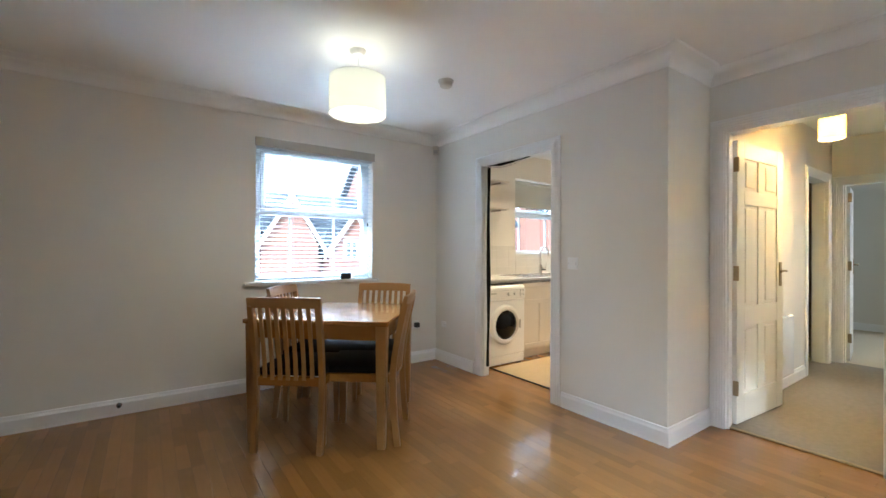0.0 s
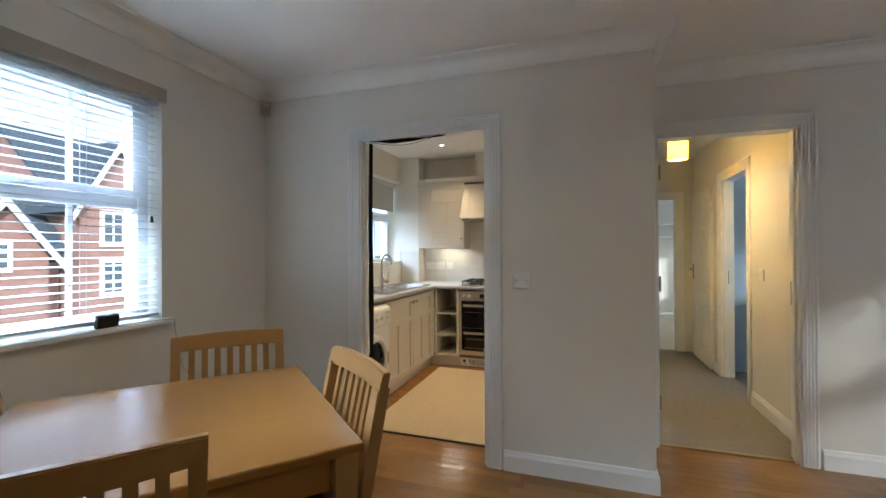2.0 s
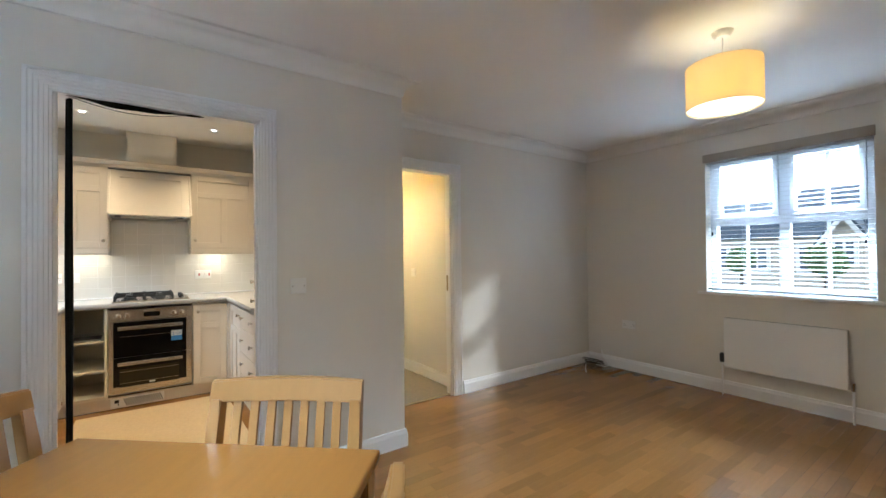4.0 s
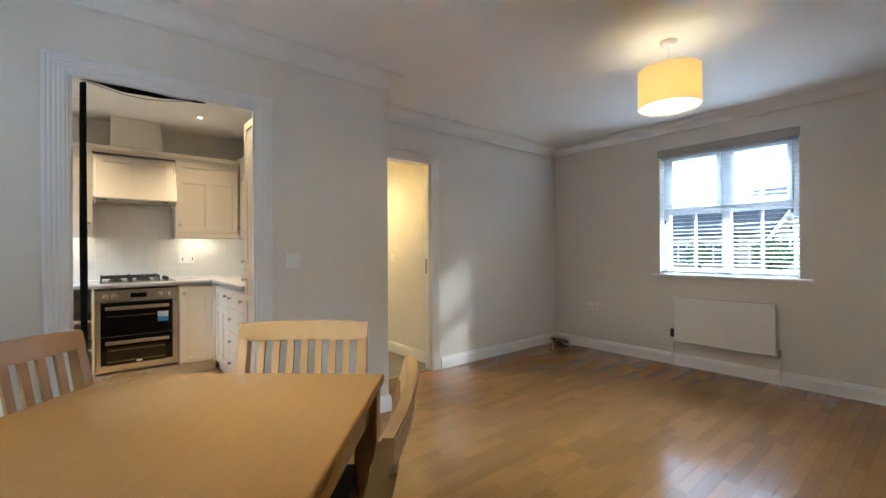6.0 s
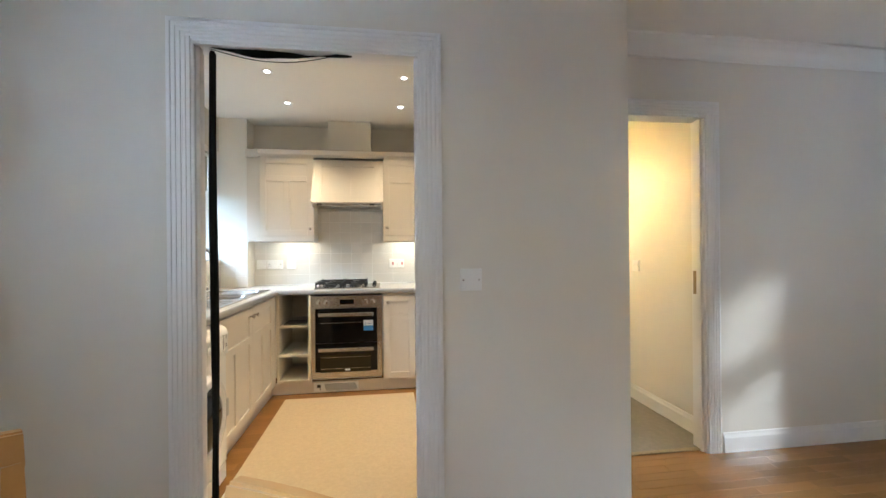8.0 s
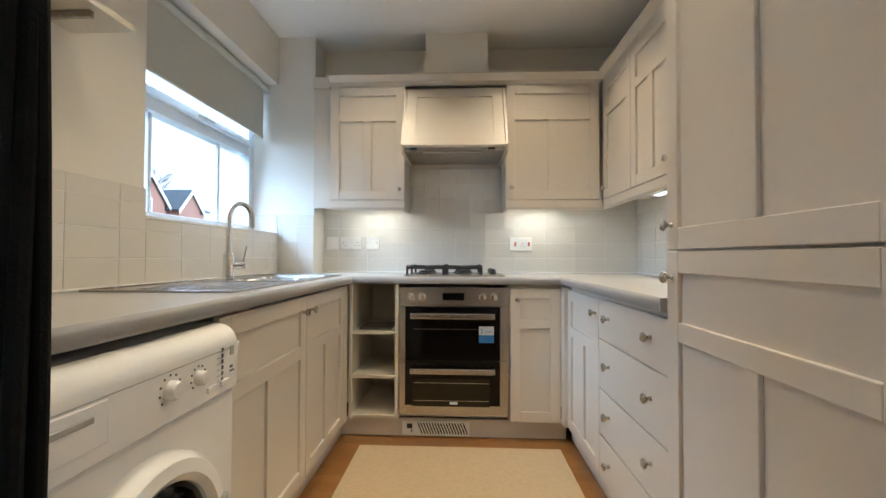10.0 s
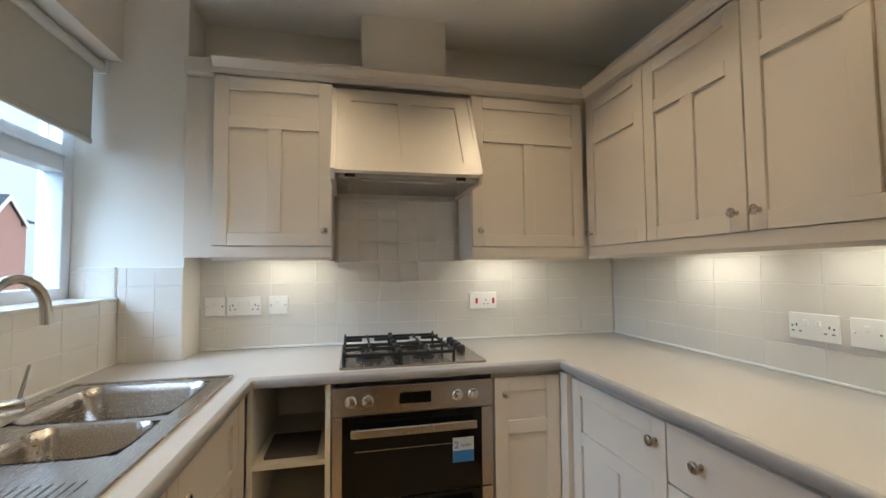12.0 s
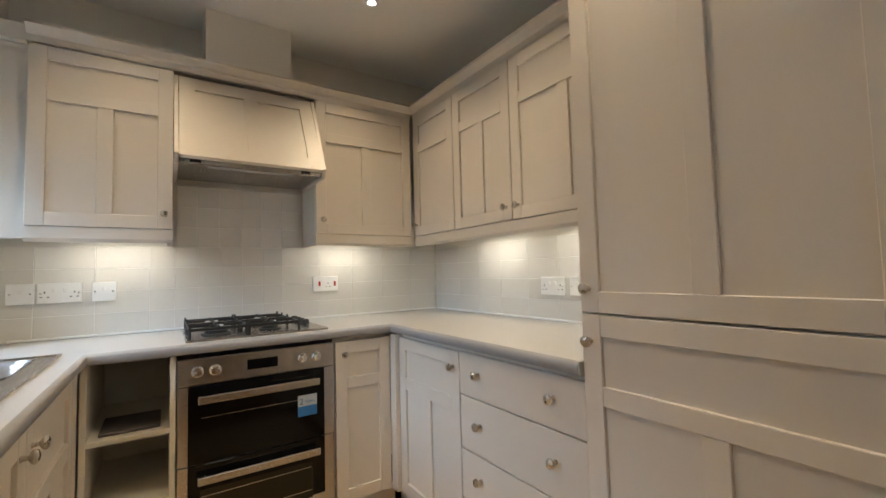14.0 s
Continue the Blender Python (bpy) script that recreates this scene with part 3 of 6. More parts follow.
def pendant(place, r, z0, z1, tint, strength, label, glow, w=1):
    x, y = place
    ob = thing("pendant_lamp", (x, y, z0), label, "ceiling lamp", "drum pendant lamps")
    bm = lathe(bmesh.new(), [(0.0, H - 0.030), (0.030, H - 0.030), (0.045, H - 0.018), (0.05, H - 0.001), (0.0, H - 0.001)], Matrix.Translation((x, y, 0)))
    part("ceiling_rose", bm, PLASTIC, ob, "white plastic ceiling rose", smooth=True)
    part("flex", rod(bmesh.new(), (x, y, z1 - 0.002), (x, y, H - 0.025), 0.003, n=8), PLASTIC, ob)
    part("bulb_holder", lathe(bmesh.new(), [(0.010, z1 + 0.004), (0.018, z1 - 0.004), (0.018, z1 - 0.040), (0.0, z1 - 0.040)], Matrix.Translation((x, y, 0)), 16), PLASTIC, ob)
    part("bulb_base", lathe(bmesh.new(), [(0.014, z1 - 0.041), (0.020, z1 - 0.050), (0.026, z1 - 0.070), (0.0, z1 - 0.071)], Matrix.Translation((x, y, 0)), 20), PLASTIC, ob, smooth=True)
    bm = lathe(bmesh.new(), [(r, z0), (r, z1), (r - 0.003, z1), (r - 0.003, z0), (r, z0)], Matrix.Translation((x, y, 0)), 56, False)
    part("shade", bm, shade_material("shade_cloth", (0.62, 0.58, 0.48), tint, strength), ob, "pale cloth drum shade", smooth=True)
    part("diffuser", lathe(bmesh.new(), [(0.0, z0 + 0.012), (r - 0.005, z0 + 0.012), (r - 0.005, z0 + 0.009), (0.0, z0 + 0.009)], Matrix.Translation((x, y, 0)), 56),
         shade_material("diffuser_acrylic", (0.7, 0.7, 0.68), (1.0, 0.9, 0.72) if w else tint, glow), ob, "white glowing diffuser")
    bm = bmesh.new()
    for a in range(3):
        c, s = math.cos(a * 2.094), math.sin(a * 2.094)
        rod(bm, (x + 0.018 * c, y + 0.018 * s, z1 - 0.04), (x + (r - 0.003) * c, y + (r - 0.003) * s, z1 - 0.012), 0.0018, n=6)
    part("spider", bm, PLASTIC, ob)
    return ob


pendant(DINING_LAMP, 0.172, 2.009, 2.235, (0.86, 0.85, 0.74), 0.032, "cream drum pendant lamp, lit, hanging over the table", 0.35)
pendant(LOUNGE_LAMP, 0.172, 2.009, 2.235, (0.95, 0.74, 0.38), 0.032, "cream drum pendant lamp glowing warm yellow in the lounge", 0.32)
pendant(HALL_LAMP, 0.076, 2.03, 2.225, (1.0, 0.75, 0.25), 0.08, "small drum pendant lamp glowing yellow in the hall", 1.2, 0)

DETECTOR = material("aged_plastic", (0.58, 0.54, 0.46), 0.4, vary=0.03, scale=20)
sd = thing("smoke_detector", (1.99, 2.44, H - 0.045), "white round smoke detector on the ceiling", "smoke detector")
part("base", lathe(bmesh.new(), [(0.0, H - 0.012), (0.055, H - 0.012), (0.057, H - 0.001), (0.0, H - 0.001)], Matrix.Translation((1.99, 2.44, 0)), 32), DETECTOR, sd, smooth=True)
part("sensor", lathe(bmesh.new(), [(0.0, H - 0.05), (0.03, H - 0.05), (0.044, H - 0.04), (0.047, H - 0.013), (0.0, H - 0.013)], Matrix.Translation((1.99, 2.44, 0)), 32), DETECTOR, sd, smooth=True)
pir = thing("motion_sensor", (WX - 0.03, NY - 0.03, 2.20), "small white alarm sensor in the room corner", "alarm sensor")
bm = boxed((-0.03, -0.022, 0, 0.03, 0.022, 0.095), bevel=0.008)
bm.transform(pose(WX - 0.035, NY - 0.035, 2.215, 0, 0, -45))
part("body", bm, DETECTOR, pir)
bm = boxed((-0.022, -0.028, 0.012, 0.022, -0.02, 0.05), bevel=0.003)
bm.transform(pose(WX - 0.035, NY - 0.035, 2.215, 0, 0, -45))
part("lens", bm, GREYPLASTIC, pir)

# ---- dining table and chairs ----
TURN_T = -41.5
table = thing("dining_table", (1.335, 2.795, 0), "beech dining table with square top and tapered legs", "table", turn=TURN_T)
L, W, TH = 0.905, 0.865, 0.76
part("tabletop", boxed((-L / 2, -W / 2, TH - 0.028, L / 2, W / 2, TH), bevel=0.006), BEECH, table, local=True)
for sy in (-1, 1):
    part("apron", boxed((-L / 2 + 0.075, sy * (W / 2 - 0.03), TH - 0.118, L / 2 - 0.075, sy * (W / 2 - 0.052), TH - 0.029), bevel=0.002), BEECH, table, local=True)
    part("apron", boxed((sy * (L / 2 - 0.03), -W / 2 + 0.075, TH - 0.118, sy * (L / 2 - 0.052), W / 2 - 0.075, TH - 0.029), bevel=0.002), BEECH, table, local=True)
    for sx in (-1, 1):
        bm = bmesh.new()
        cx, cy = sx * (L / 2 - 0.045), sy * (W / 2 - 0.045)
        for z, h in ((0, 0.024), (TH - 0.029, 0.034)):
            for dx, dy in ((-h, -h), (h, -h), (h, h), (-h, h)):
                bm.verts.new((cx + dx, cy + dy, z))
        bm.verts.ensure_lookup_table()
        v = bm.verts
        for k in range(4):
            bm.faces.new((v[k], v[(k + 1) % 4], v[4 + (k + 1) % 4], v[4 + k]))
        bm.faces.new((v[3], v[2], v[1], v[0]))
        bm.faces.new((v[4], v[5], v[6], v[7]))
        bmesh.ops.bevel(bm, geom=[e for e in bm.edges if abs(e.verts[0].co.z - e.verts[1].co.z) > 0.1], offset=0.005, segments=2, affect="EDGES")
        part("leg", bm, BEECH_UP, table, local=True)


def back_line(z):
    """How far the back leans outwards at a height."""
    u = max(0.0, (z - 0.44) / 0.47)
    return -0.02 - 0.085 * u ** 1.3 if z > 0.44 else -0.02 - 0.03 * ((0.44 - z) / 0.44) ** 2


def chair(base, turn, label):
    """The origin lies on the floor under the back; the seat goes towards +y."""
    ob = thing("dining_chair", base, label, "chair", "chairs round the table", turn)
    w = 0.215
    zs = [0, 0.15, 0.3, 0.44, 0.55, 0.66, 0.77, 0.86]

    def strut(x, z_list, hw, hd, bm, shift=0.0, bow=0.0):
        rings = []
        for z in z_list:
            y = back_line(z) + shift
            rings.append([bm.verts.new((x + dx, y + dy, z)) for dx, dy in ((-hw, -hd), (hw, -hd), (hw, hd), (-hw, hd))])
        for a, b in zip(rings, rings[1:]):
            for k in range(4):
                bm.faces.new((a[k], a[(k + 1) % 4], b[(k + 1) % 4], b[k]))
        bm.faces.new(rings[0][::-1])
        bm.faces.new(rings[-1])
        return bm

    for s in (-1, 1):
        bm = strut(s * (w - 0.017), zs, 0.016, 0.019, bmesh.new())
        bmesh.ops.bevel(bm, geom=[e for e in bm.edges if abs(e.verts[0].co.z - e.verts[1].co.z) > 0.05], offset=0.004, segments=2, affect="EDGES")
        part("leg", bm, BEECH_UP, ob, local=True)
        bm = bmesh.new()
        cx, cy = s * (w - 0.012), 0.40
        for z, h in ((0, 0.014), (0.425, 0.019)):
            for dx, dy in ((-h, -h), (h, -h), (h, h), (-h, h)):
                bm.verts.new((cx + dx, cy + dy, z))
        bm.verts.ensure_lookup_table()
        v = bm.verts
        for k in range(4):
            bm.faces.new((v[k], v[(k + 1) % 4], v[4 + (k + 1) % 4], v[4 + k]))
        bm.faces.new((v[3], v[2], v[1], v[0]))
        bm.faces.new((v[4], v[5], v[6], v[7]))
        part("leg", bm, BEECH_UP, ob, local=True)
        part("side_rail", boxed((s * (w - 0.024), 0.0, 0.385, s * (w - 0.004), 0.383, 0.435), bevel=0.002), BEECH, ob, local=True)
    part("back_rail", boxed((-w + 0.033, -0.032, 0.385, w - 0.033, -0.008, 0.435), bevel=0.002), BEECH, ob, local=True)
    part("front_rail", boxed((-w + 0.008, 0.39, 0.385, w - 0.008, 0.412, 0.4345), bevel=0.002), BEECH, ob, local=True)
    # top rail, gently bowed
    bm = bmesh.new()
    rings = []
    for k in range(9):
        u = -1 + 2 * k / 8
        x, bow = u * w, -0.018 * (1 - u * u)
        row = []
        for z, d in ((0.850, -0.014), (0.850, 0.014), (0.908, 0.012), (0.908, -0.012)):
            row.append(bm.verts.new((x, back_line(z) + bow + d + 0.004, z + 0.006 * (1 - u * u) * (z > 0.85))))
        rings.append(row)
    for a, b in zip(rings, rings[1:]):
        for k in range(4):
            bm.faces.new((a[k], a[(k + 1) % 4], b[(k + 1) % 4], b[k]))
    bm.faces.new(rings[0][::-1])
    bm.faces.new(rings[-1])
    bmesh.ops.bevel(bm, geom=[e for e in bm.edges if abs(e.verts[0].co.x - e.verts[1].co.x) > 0.01], offset=0.004, segments=2, affect="EDGES")
    part("top_rail", bm, BEECH_UP, ob, local=True)
    for k in range(7):
        u = (k - 3) / 3
        x = u * 0.142
        part("slat", strut(x, [0.42, 0.52, 0.62, 0.72, 0.82, 0.858], 0.0115, 0.0055, bmesh.new(), -0.014 * (1 - u * u * 0.6)), BEECH_UP, ob, local=True)
    bm = boxed((-w + 0.012, 0.004, 0.432, w - 0.012, 0.418, 0.482), bevel=0.016)
    part("seat", bm, LEATHER, ob, "black leather seat pad", smooth=True, local=True)
    return ob


def place_chair(ax, ay, bx, by, label):
    """From the two ends of the top rail, first the left one as seen from behind."""
    turn = math.degrees(math.atan2(by - ay, bx - ax))
    c, s = math.cos(radians(turn)), math.sin(radians(turn))
    lean = 0.105
    mx, my = (ax + bx) / 2 - s * lean, (ay + by) / 2 + c * lean
    return chair((mx, my, 0), turn, label)


place_chair(0.698, 2.582, 1.035, 2.311, "beech slat-back dining chair with black seat, back to the lounge")
place_chair(1.992, 2.935, 1.688, 3.222, "beech slat-back dining chair with black seat, by the window wall")
place_chair(1.510, 2.162, 1.772, 2.500, "beech slat-back dining chair with black seat beside the kitchen doorway")
place_chair(1.216, 3.434, 0.909, 3.080, "beech slat-back dining chair with black seat under the window sill")

# ---- kitchen ----
WT = 0.885


def shaker(bm_axis, face, out, a0, a1, z0, z1, parent, knob=None, rows=None, thick=0.02, mid=True, top_panel=0.11):
    """A framed cabinet door with sunk panels on a face; bm_axis 'x' or 'y' is the face's normal axis."""
    st, g = 0.055, 0.0015

    def put(a, b, low, high, d0, d1, bev=0.0015):
        bm = bmesh.new()
        if bm_axis == "x":
            box(bm, face + out * d0, a, low, face + out * d1, b, high, bev, 1)
        else:
            box(bm, a, face + out * d0, low, b, face + out * d1, high, bev, 1)
        return bm

    lo, hi = min(a0, a1) + g, max(a0, a1) - g
    z0, z1 = z0 + g, z1 - g
    door = part("door", put(lo + 0.004, hi - 0.004, z0 + 0.004, z1 - 0.004, -thick, -0.0105, 0), CABINET, parent)
    part("stile", put(lo, lo + st, z0, z1, -thick, 0), CABINET, door)
    part("stile", put(hi - st, hi, z0, z1, -thick, 0), CABINET, door)
    part("rail", put(lo + st, hi - st, z0, z0 + st, -thick, -0.0002), CABINET, door)
    part("rail", put(lo + st, hi - st, z1 - st, z1, -thick, -0.0002), CABINET, door)
    if top_panel:
        part("rail", put(lo + st, hi - st, z1 - st - top_panel - 0.05, z1 - st - top_panel, -thick, -0.0003), CABINET, door)
    if mid:
        m = (lo + hi) / 2
        part("muntin", put(m - 0.027, m + 0.027, z0 + st, z1 - st - (top_panel + 0.05 if top_panel else 0), -thick, -0.0004), CABINET, door)
    for k in ([knob] if knob else []):
        knob_at(bm_axis, face, out, k, door)
    return door


def knob_at(axis, face, out, at, parent):
    a, z = at
    m = Matrix.Translation((face, a, z) if axis == "x" else (a, face, z)) @ Vector(((out, 0, 0) if axis == "x" else (0, out, 0))).to_track_quat("Z", "Y").to_matrix().to_4x4()
    bm = lathe(bmesh.new(), [(0.008, 0.0), (0.0055, 0.004), (0.005, 0.012), (0.0125, 0.017), (0.0155, 0.022), (0.014, 0.027), (0.008, 0.030), (0.0, 0.031)], m, 18)
    part("handle", bm, NICKEL, parent, "satin nickel knob", smooth=True)


def drawer(face, x0, x1, z0, z1, parent):
    g = 0.0015
    d = part("drawer_front", boxed((x0 + g, face - 0.02, z0 + g, x1 - g, face, z1 - g), bevel=0.0025), CABINET, parent)
    zk = (z0 + z1) / 2 + 0.01
    for k in (x0 + 0.115, x1 - 0.115):
        knob_at("y", face, 1, (k, zk), d)


def carcass(name, span, label, hollow=None):
    x0, y0, z0, x1, y1, z1 = span
    ob = thing(name, ((x0 + x1) / 2, (y0 + y1) / 2, z0), label, "kitchen cabinet", "kitchen units")
    part("body", boxed(span), CARCASS, ob)
    return ob


PL = 0.10
# sink run along the window wall
FY = 3.19
c = carcass("base_cabinet", (3.565, FY + 0.022, PL, 4.17, NY - 0.01, 0.69), "cream panelled base cabinet under the sink")
shaker("y", FY, -1, 3.565, 4.17, PL + 0.005, 0.835, c, (4.125, 0.775), thick=0.02, top_panel=0.135)
c = carcass("base_cabinet", (4.172, FY + 0.022, PL, 4.775, NY - 0.01, 0.69), "cream panelled base cabinet under the sink")
shaker("y", FY, -1, 4.172, 4.70, PL + 0.005, 0.835, c, (4.215, 0.775), top_panel=0.135)
part("filler", boxed((4.702, FY - 0.0, PL + 0.005, 4.775, FY + 0.02, 0.835)), CABINET, c)
# hob run
FX = 4.79
shelf = thing("open_shelf_unit", (4.95, 3.04, PL), "cream open shelf unit with two shelves beside the oven", "shelf unit", "kitchen units")
part("side_panel", boxed((FX, 3.168, PL, EX - 0.02, 3.186, WT - 0.042)), CARCASS, shelf)
part("side_panel", boxed((FX, 2.914, PL, EX - 0.02, 2.932, WT - 0.042)), CARCASS, shelf)
part("back_panel", boxed((EX - 0.04, 2.932, PL, EX - 0.03, 3.168, WT - 0.042)), CARCASS, shelf)
for z in (PL + 0.03, 0.345, 0.585):
    part("shelf", boxed((FX + 0.004, 2.932, z - 0.018, EX - 0.04, 3.168, z), bevel=0.001), CARCASS, shelf)
bk = solid("instruction_booklet", boxed((4.83, 2.96, 0.5855, 5.04, 3.14, 0.597), bevel=0.002), BOOKLET, "dark printed booklets in a clear sleeve on the shelf", "booklet")

oven = thing("double_oven", (5.0, 2.612, PL), "stainless steel built-under double oven with black glass doors", "oven")
O0, O1 = 2.316, 2.910
part("body", boxed((FX + 0.022, O0 + 0.01, PL + 0.02, EX - 0.05, O1 - 0.01, 0.824)), GREYPLASTIC, oven)
panel = part("control_panel", boxed((FX - 0.004, O0, 0.725, FX + 0.022, O1, 0.826), bevel=0.003), STEEL, oven)
part("display", boxed((FX - 0.0065, 2.555, 0.757, FX - 0.003, 2.672, 0.797), bevel=0.001), BLACKGLASS, panel, "dark clock display")
for ky in (2.845, 2.785, 2.455, 2.395):
    m = Matrix.Translation((FX - 0.004, ky, 0.776)) @ Vector((-1, 0, 0)).to_track_quat("Z", "Y").to_matrix().to_4x4()
    knob = part("knob", lathe(bmesh.new(), [(0.021, 0.0), (0.021, 0.005), (0.016, 0.007), (0.0145, 0.022), (0.0, 0.023)], m, 24), CHROME, panel, "steel control knob", smooth=True)
    part("pointer", boxed((FX - 0.030, ky - 0.003, 0.763, FX - 0.024, ky + 0.003, 0.789), bevel=0.001), CHROME, panel)
for z0, z1, win in ((0.432, 0.722, (0.46, 0.645)), (0.135, 0.428, (0.185, 0.335))):
    d = part("oven_door", boxed((FX - 0.002, O0 + 0.001, z0, FX + 0.02, O1 - 0.001, z1), bevel=0.002), STEEL, oven, "steel-edged oven door")
    part("door_glass", boxed((FX - 0.006, O0 + 0.045, z0 + (0.0 if z0 > 0.4 else 0.055), FX - 0.0015, O1 - 0.035, z1), bevel=0.001), BLACKGLASS, d, "black glass")
    if z0 < 0.4:
        part("window", boxed((FX - 0.0072, O0 + 0.10, win[0], FX - 0.0055, O1 - 0.075, win[1])), OVENGLASS, d)
    bm = bmesh.new()
    for wz in ((win[1] - 0.045,) if z0 > 0.4 else (win[0] + 0.03, win[1] - 0.025)):
        box(bm, FX - 0.0082, O0 + 0.105, wz, FX - 0.0068, O1 - 0.08, wz + 0.0025)
    part("rack_line", bm, STEEL, d)
    bm = boxed((FX - 0.046, O0 + 0.075, z1 - 0.062, FX - 0.034, O1 - 0.065, z1 - 0.032), bevel=0.004)
    for hy in (O0 + 0.10, O1 - 0.09):
        box(bm, FX - 0.036, hy - 0.008, z1 - 0.054, FX - 0.004, hy + 0.008, z1 - 0.040)
    part("handle", bm, STEEL, d, "flat steel bar handle")
part("badge", boxed((FX - 0.0075, 2.590, 0.205 - 0.008, FX - 0.0055, 2.632, 0.205 + 0.006)), PAPER, oven)
st = part("sticker", boxed((FX - 0.0085, 2.395, 0.530, FX - 0.0065, 2.475, 0.618)), PAPER, oven, "white and blue guarantee sticker")
part("sticker_band", boxed((FX - 0.0092, 2.395, 0.530, FX - 0.0083, 2.475, 0.572)), BLUE, st)


def writing(text, size, m, mat, parent, name="lettering"):
    cu = bpy.data.curves.new(name, "FONT")
    cu.body, cu.size, cu.extrude = text, size, 0.0003
    tmp = new("tmp", cu)
    me = bpy.data.meshes.new_from_object(tmp.evaluated_get(bpy.context.evaluated_depsgraph_get()))
    bpy.data.objects.remove(tmp)
    bm = bmesh.new()
    bm.from_mesh(me)
    bm.transform(m)
    return part(name, bm, mat, parent)


FACING_W = Matrix(((0, 0, -1, 0), (-1, 0, 0, 0), (0, 1, 0, 0), (0, 0, 0, 1)))
writing("2", 0.036, Matrix.Translation((FX - 0.0090, 2.470, 0.580)) @ FACING_W, BLUE, st)
writing("YEARS", 0.0155, Matrix.Translation((FX - 0.0090, 2.447, 0.584)) @ FACING_W, BLUE, st)

c = carcass("base_cabinet", (FX + 0.022, 2.035, PL, EX - 0.02, 2.312, WT - 0.042), "narrow cream base cabinet beside the oven")
shaker("x", FX, -1, 2.035, 2.308, PL + 0.005, 0.825, c, (2.268, 0.765), mid=False, top_panel=0.11)
# south run
FS = 2.013
c = carcass("base_cabinet", (4.245, KY + 0.01, PL, FX - 0.03, FS - 0.022, WT - 0.042), "cream panelled corner base cabinet")
shaker("y", FS, 1, 4.245, 4.735, PL + 0.005, 0.825, c, (4.285, 0.762), top_panel=0.13)
part("filler", boxed((4.7365, FS - 0.02, PL + 0.005, FX + 0.002, 2.0335, 0.835)), CABINET, c)
c = carcass("drawer_unit", (3.665, KY + 0.01, PL, 4.243, FS - 0.022, WT - 0.042), "cream kitchen drawer unit with four drawers")
for z0, z1 in ((0.668, 0.828), (0.47, 0.666), (0.288, 0.468), (0.105, 0.286)):
    drawer(FS, 3.665, 4.243, z0, z1, c)
TALLZ = 2.135
c = carcass("tall_cabinet", (3.03, KY + 0.01, PL, 3.662, 1.998, TALLZ), "tall cream panelled kitchen cabinet with two doors")
c["category"] = "tall cabinet"
shaker("y", 2.022, 1, 3.035, 3.662, 1.013, TALLZ - 0.01, c, (3.634, 1.078), top_panel=0)
shaker("y", 2.022, 1, 3.035, 3.662, PL + 0.005, 1.010, c, (3.634, 0.942), top_panel=0.125)

plinth = thing("plinth", (4.2, 2.6, 0), "cream plinth boards under the kitchen units", "plinth")
part("board", boxed((3.565, FY + 0.045, 0.004, 4.83, FY + 0.06, PL)), CABINET, plinth)
part("board", boxed((4.832, 2.0, 0.004, 4.847, FY + 0.045, PL)), CABINET, plinth)
part("board", boxed((3.035, FS - 0.06, 0.004, 4.832, FS - 0.045, PL)), CABINET, plinth)
heater = thing("plinth_heater", (4.83, 2.68, 0.012), "cream plinth heater with slanted grille slots", "heater")
part("face", boxed((4.820, 2.525, 0.012, 4.832, 2.895, 0.092), bevel=0.003), PLASTIC, heater)
for k in range(17):
    bm = boxed((-0.0012, -0.0032, -0.032, 0.0012, 0.0032, 0.032))
    bm.transform(pose(4.8195, 2.795 - k * 0.0155, 0.052, -22, 0, 0))
    part("slot", bm, IRON, heater)
part("rocker", boxed((4.8185, 2.838, 0.05, 4.8205, 2.868, 0.076)), IRON, heater, "dark rocker switch")
part("scale", boxed((4.8188, 2.838, 0.03, 4.8205, 2.845, 0.044)), IRON, heater)

# worktop: rounded front edge all along
wt = thing("worktop", (4.3, 2.6, WT - 0.04), "speckled beige laminate worktop with rounded front edge", "worktop")
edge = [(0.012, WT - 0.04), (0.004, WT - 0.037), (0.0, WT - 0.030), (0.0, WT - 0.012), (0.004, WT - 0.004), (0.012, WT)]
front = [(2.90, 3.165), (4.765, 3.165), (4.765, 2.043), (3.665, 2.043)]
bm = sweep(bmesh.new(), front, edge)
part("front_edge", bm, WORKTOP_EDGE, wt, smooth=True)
for span in ((2.90, 3.177, WT - 0.04, 4.15, NY - 0.002, WT), (4.77, 3.177, WT - 0.04, 5.148, NY - 0.002, WT), (4.15, 3.177, WT - 0.04, 4.77, 3.26, WT), (4.15, 3.64, WT - 0.04, 4.77, NY - 0.002, WT),
                      (4.777, 3.177, WT - 0.0402, EX - 0.012, 3.512, WT - 0.0002), (4.777, 2.031, WT - 0.04, EX - 0.012, 3.177, WT), (3.665, KY + 0.012, WT - 0.04, EX - 0.012, 2.031, WT)):
    part("surface", boxed(span), WORKTOP, wt)
part("end_cap", boxed((3.660, KY + 0.012, WT - 0.039, 3.6645, 2.041, WT - 0.001)), GREYPLASTIC, wt)
bm = bmesh.new()
box(bm, EX - 0.018, KY + 0.012, WT, EX - 0.010, 3.485, WT + 0.010, 0.003)
box(bm, 3.665, KY + 0.010, WT, EX - 0.018, KY + 0.018, WT + 0.010, 0.003)
box(bm, 2.90, NY - 0.018, WT, 5.14, NY - 0.010, WT + 0.008, 0.003)
part("sealant", bm, PLASTIC, wt)

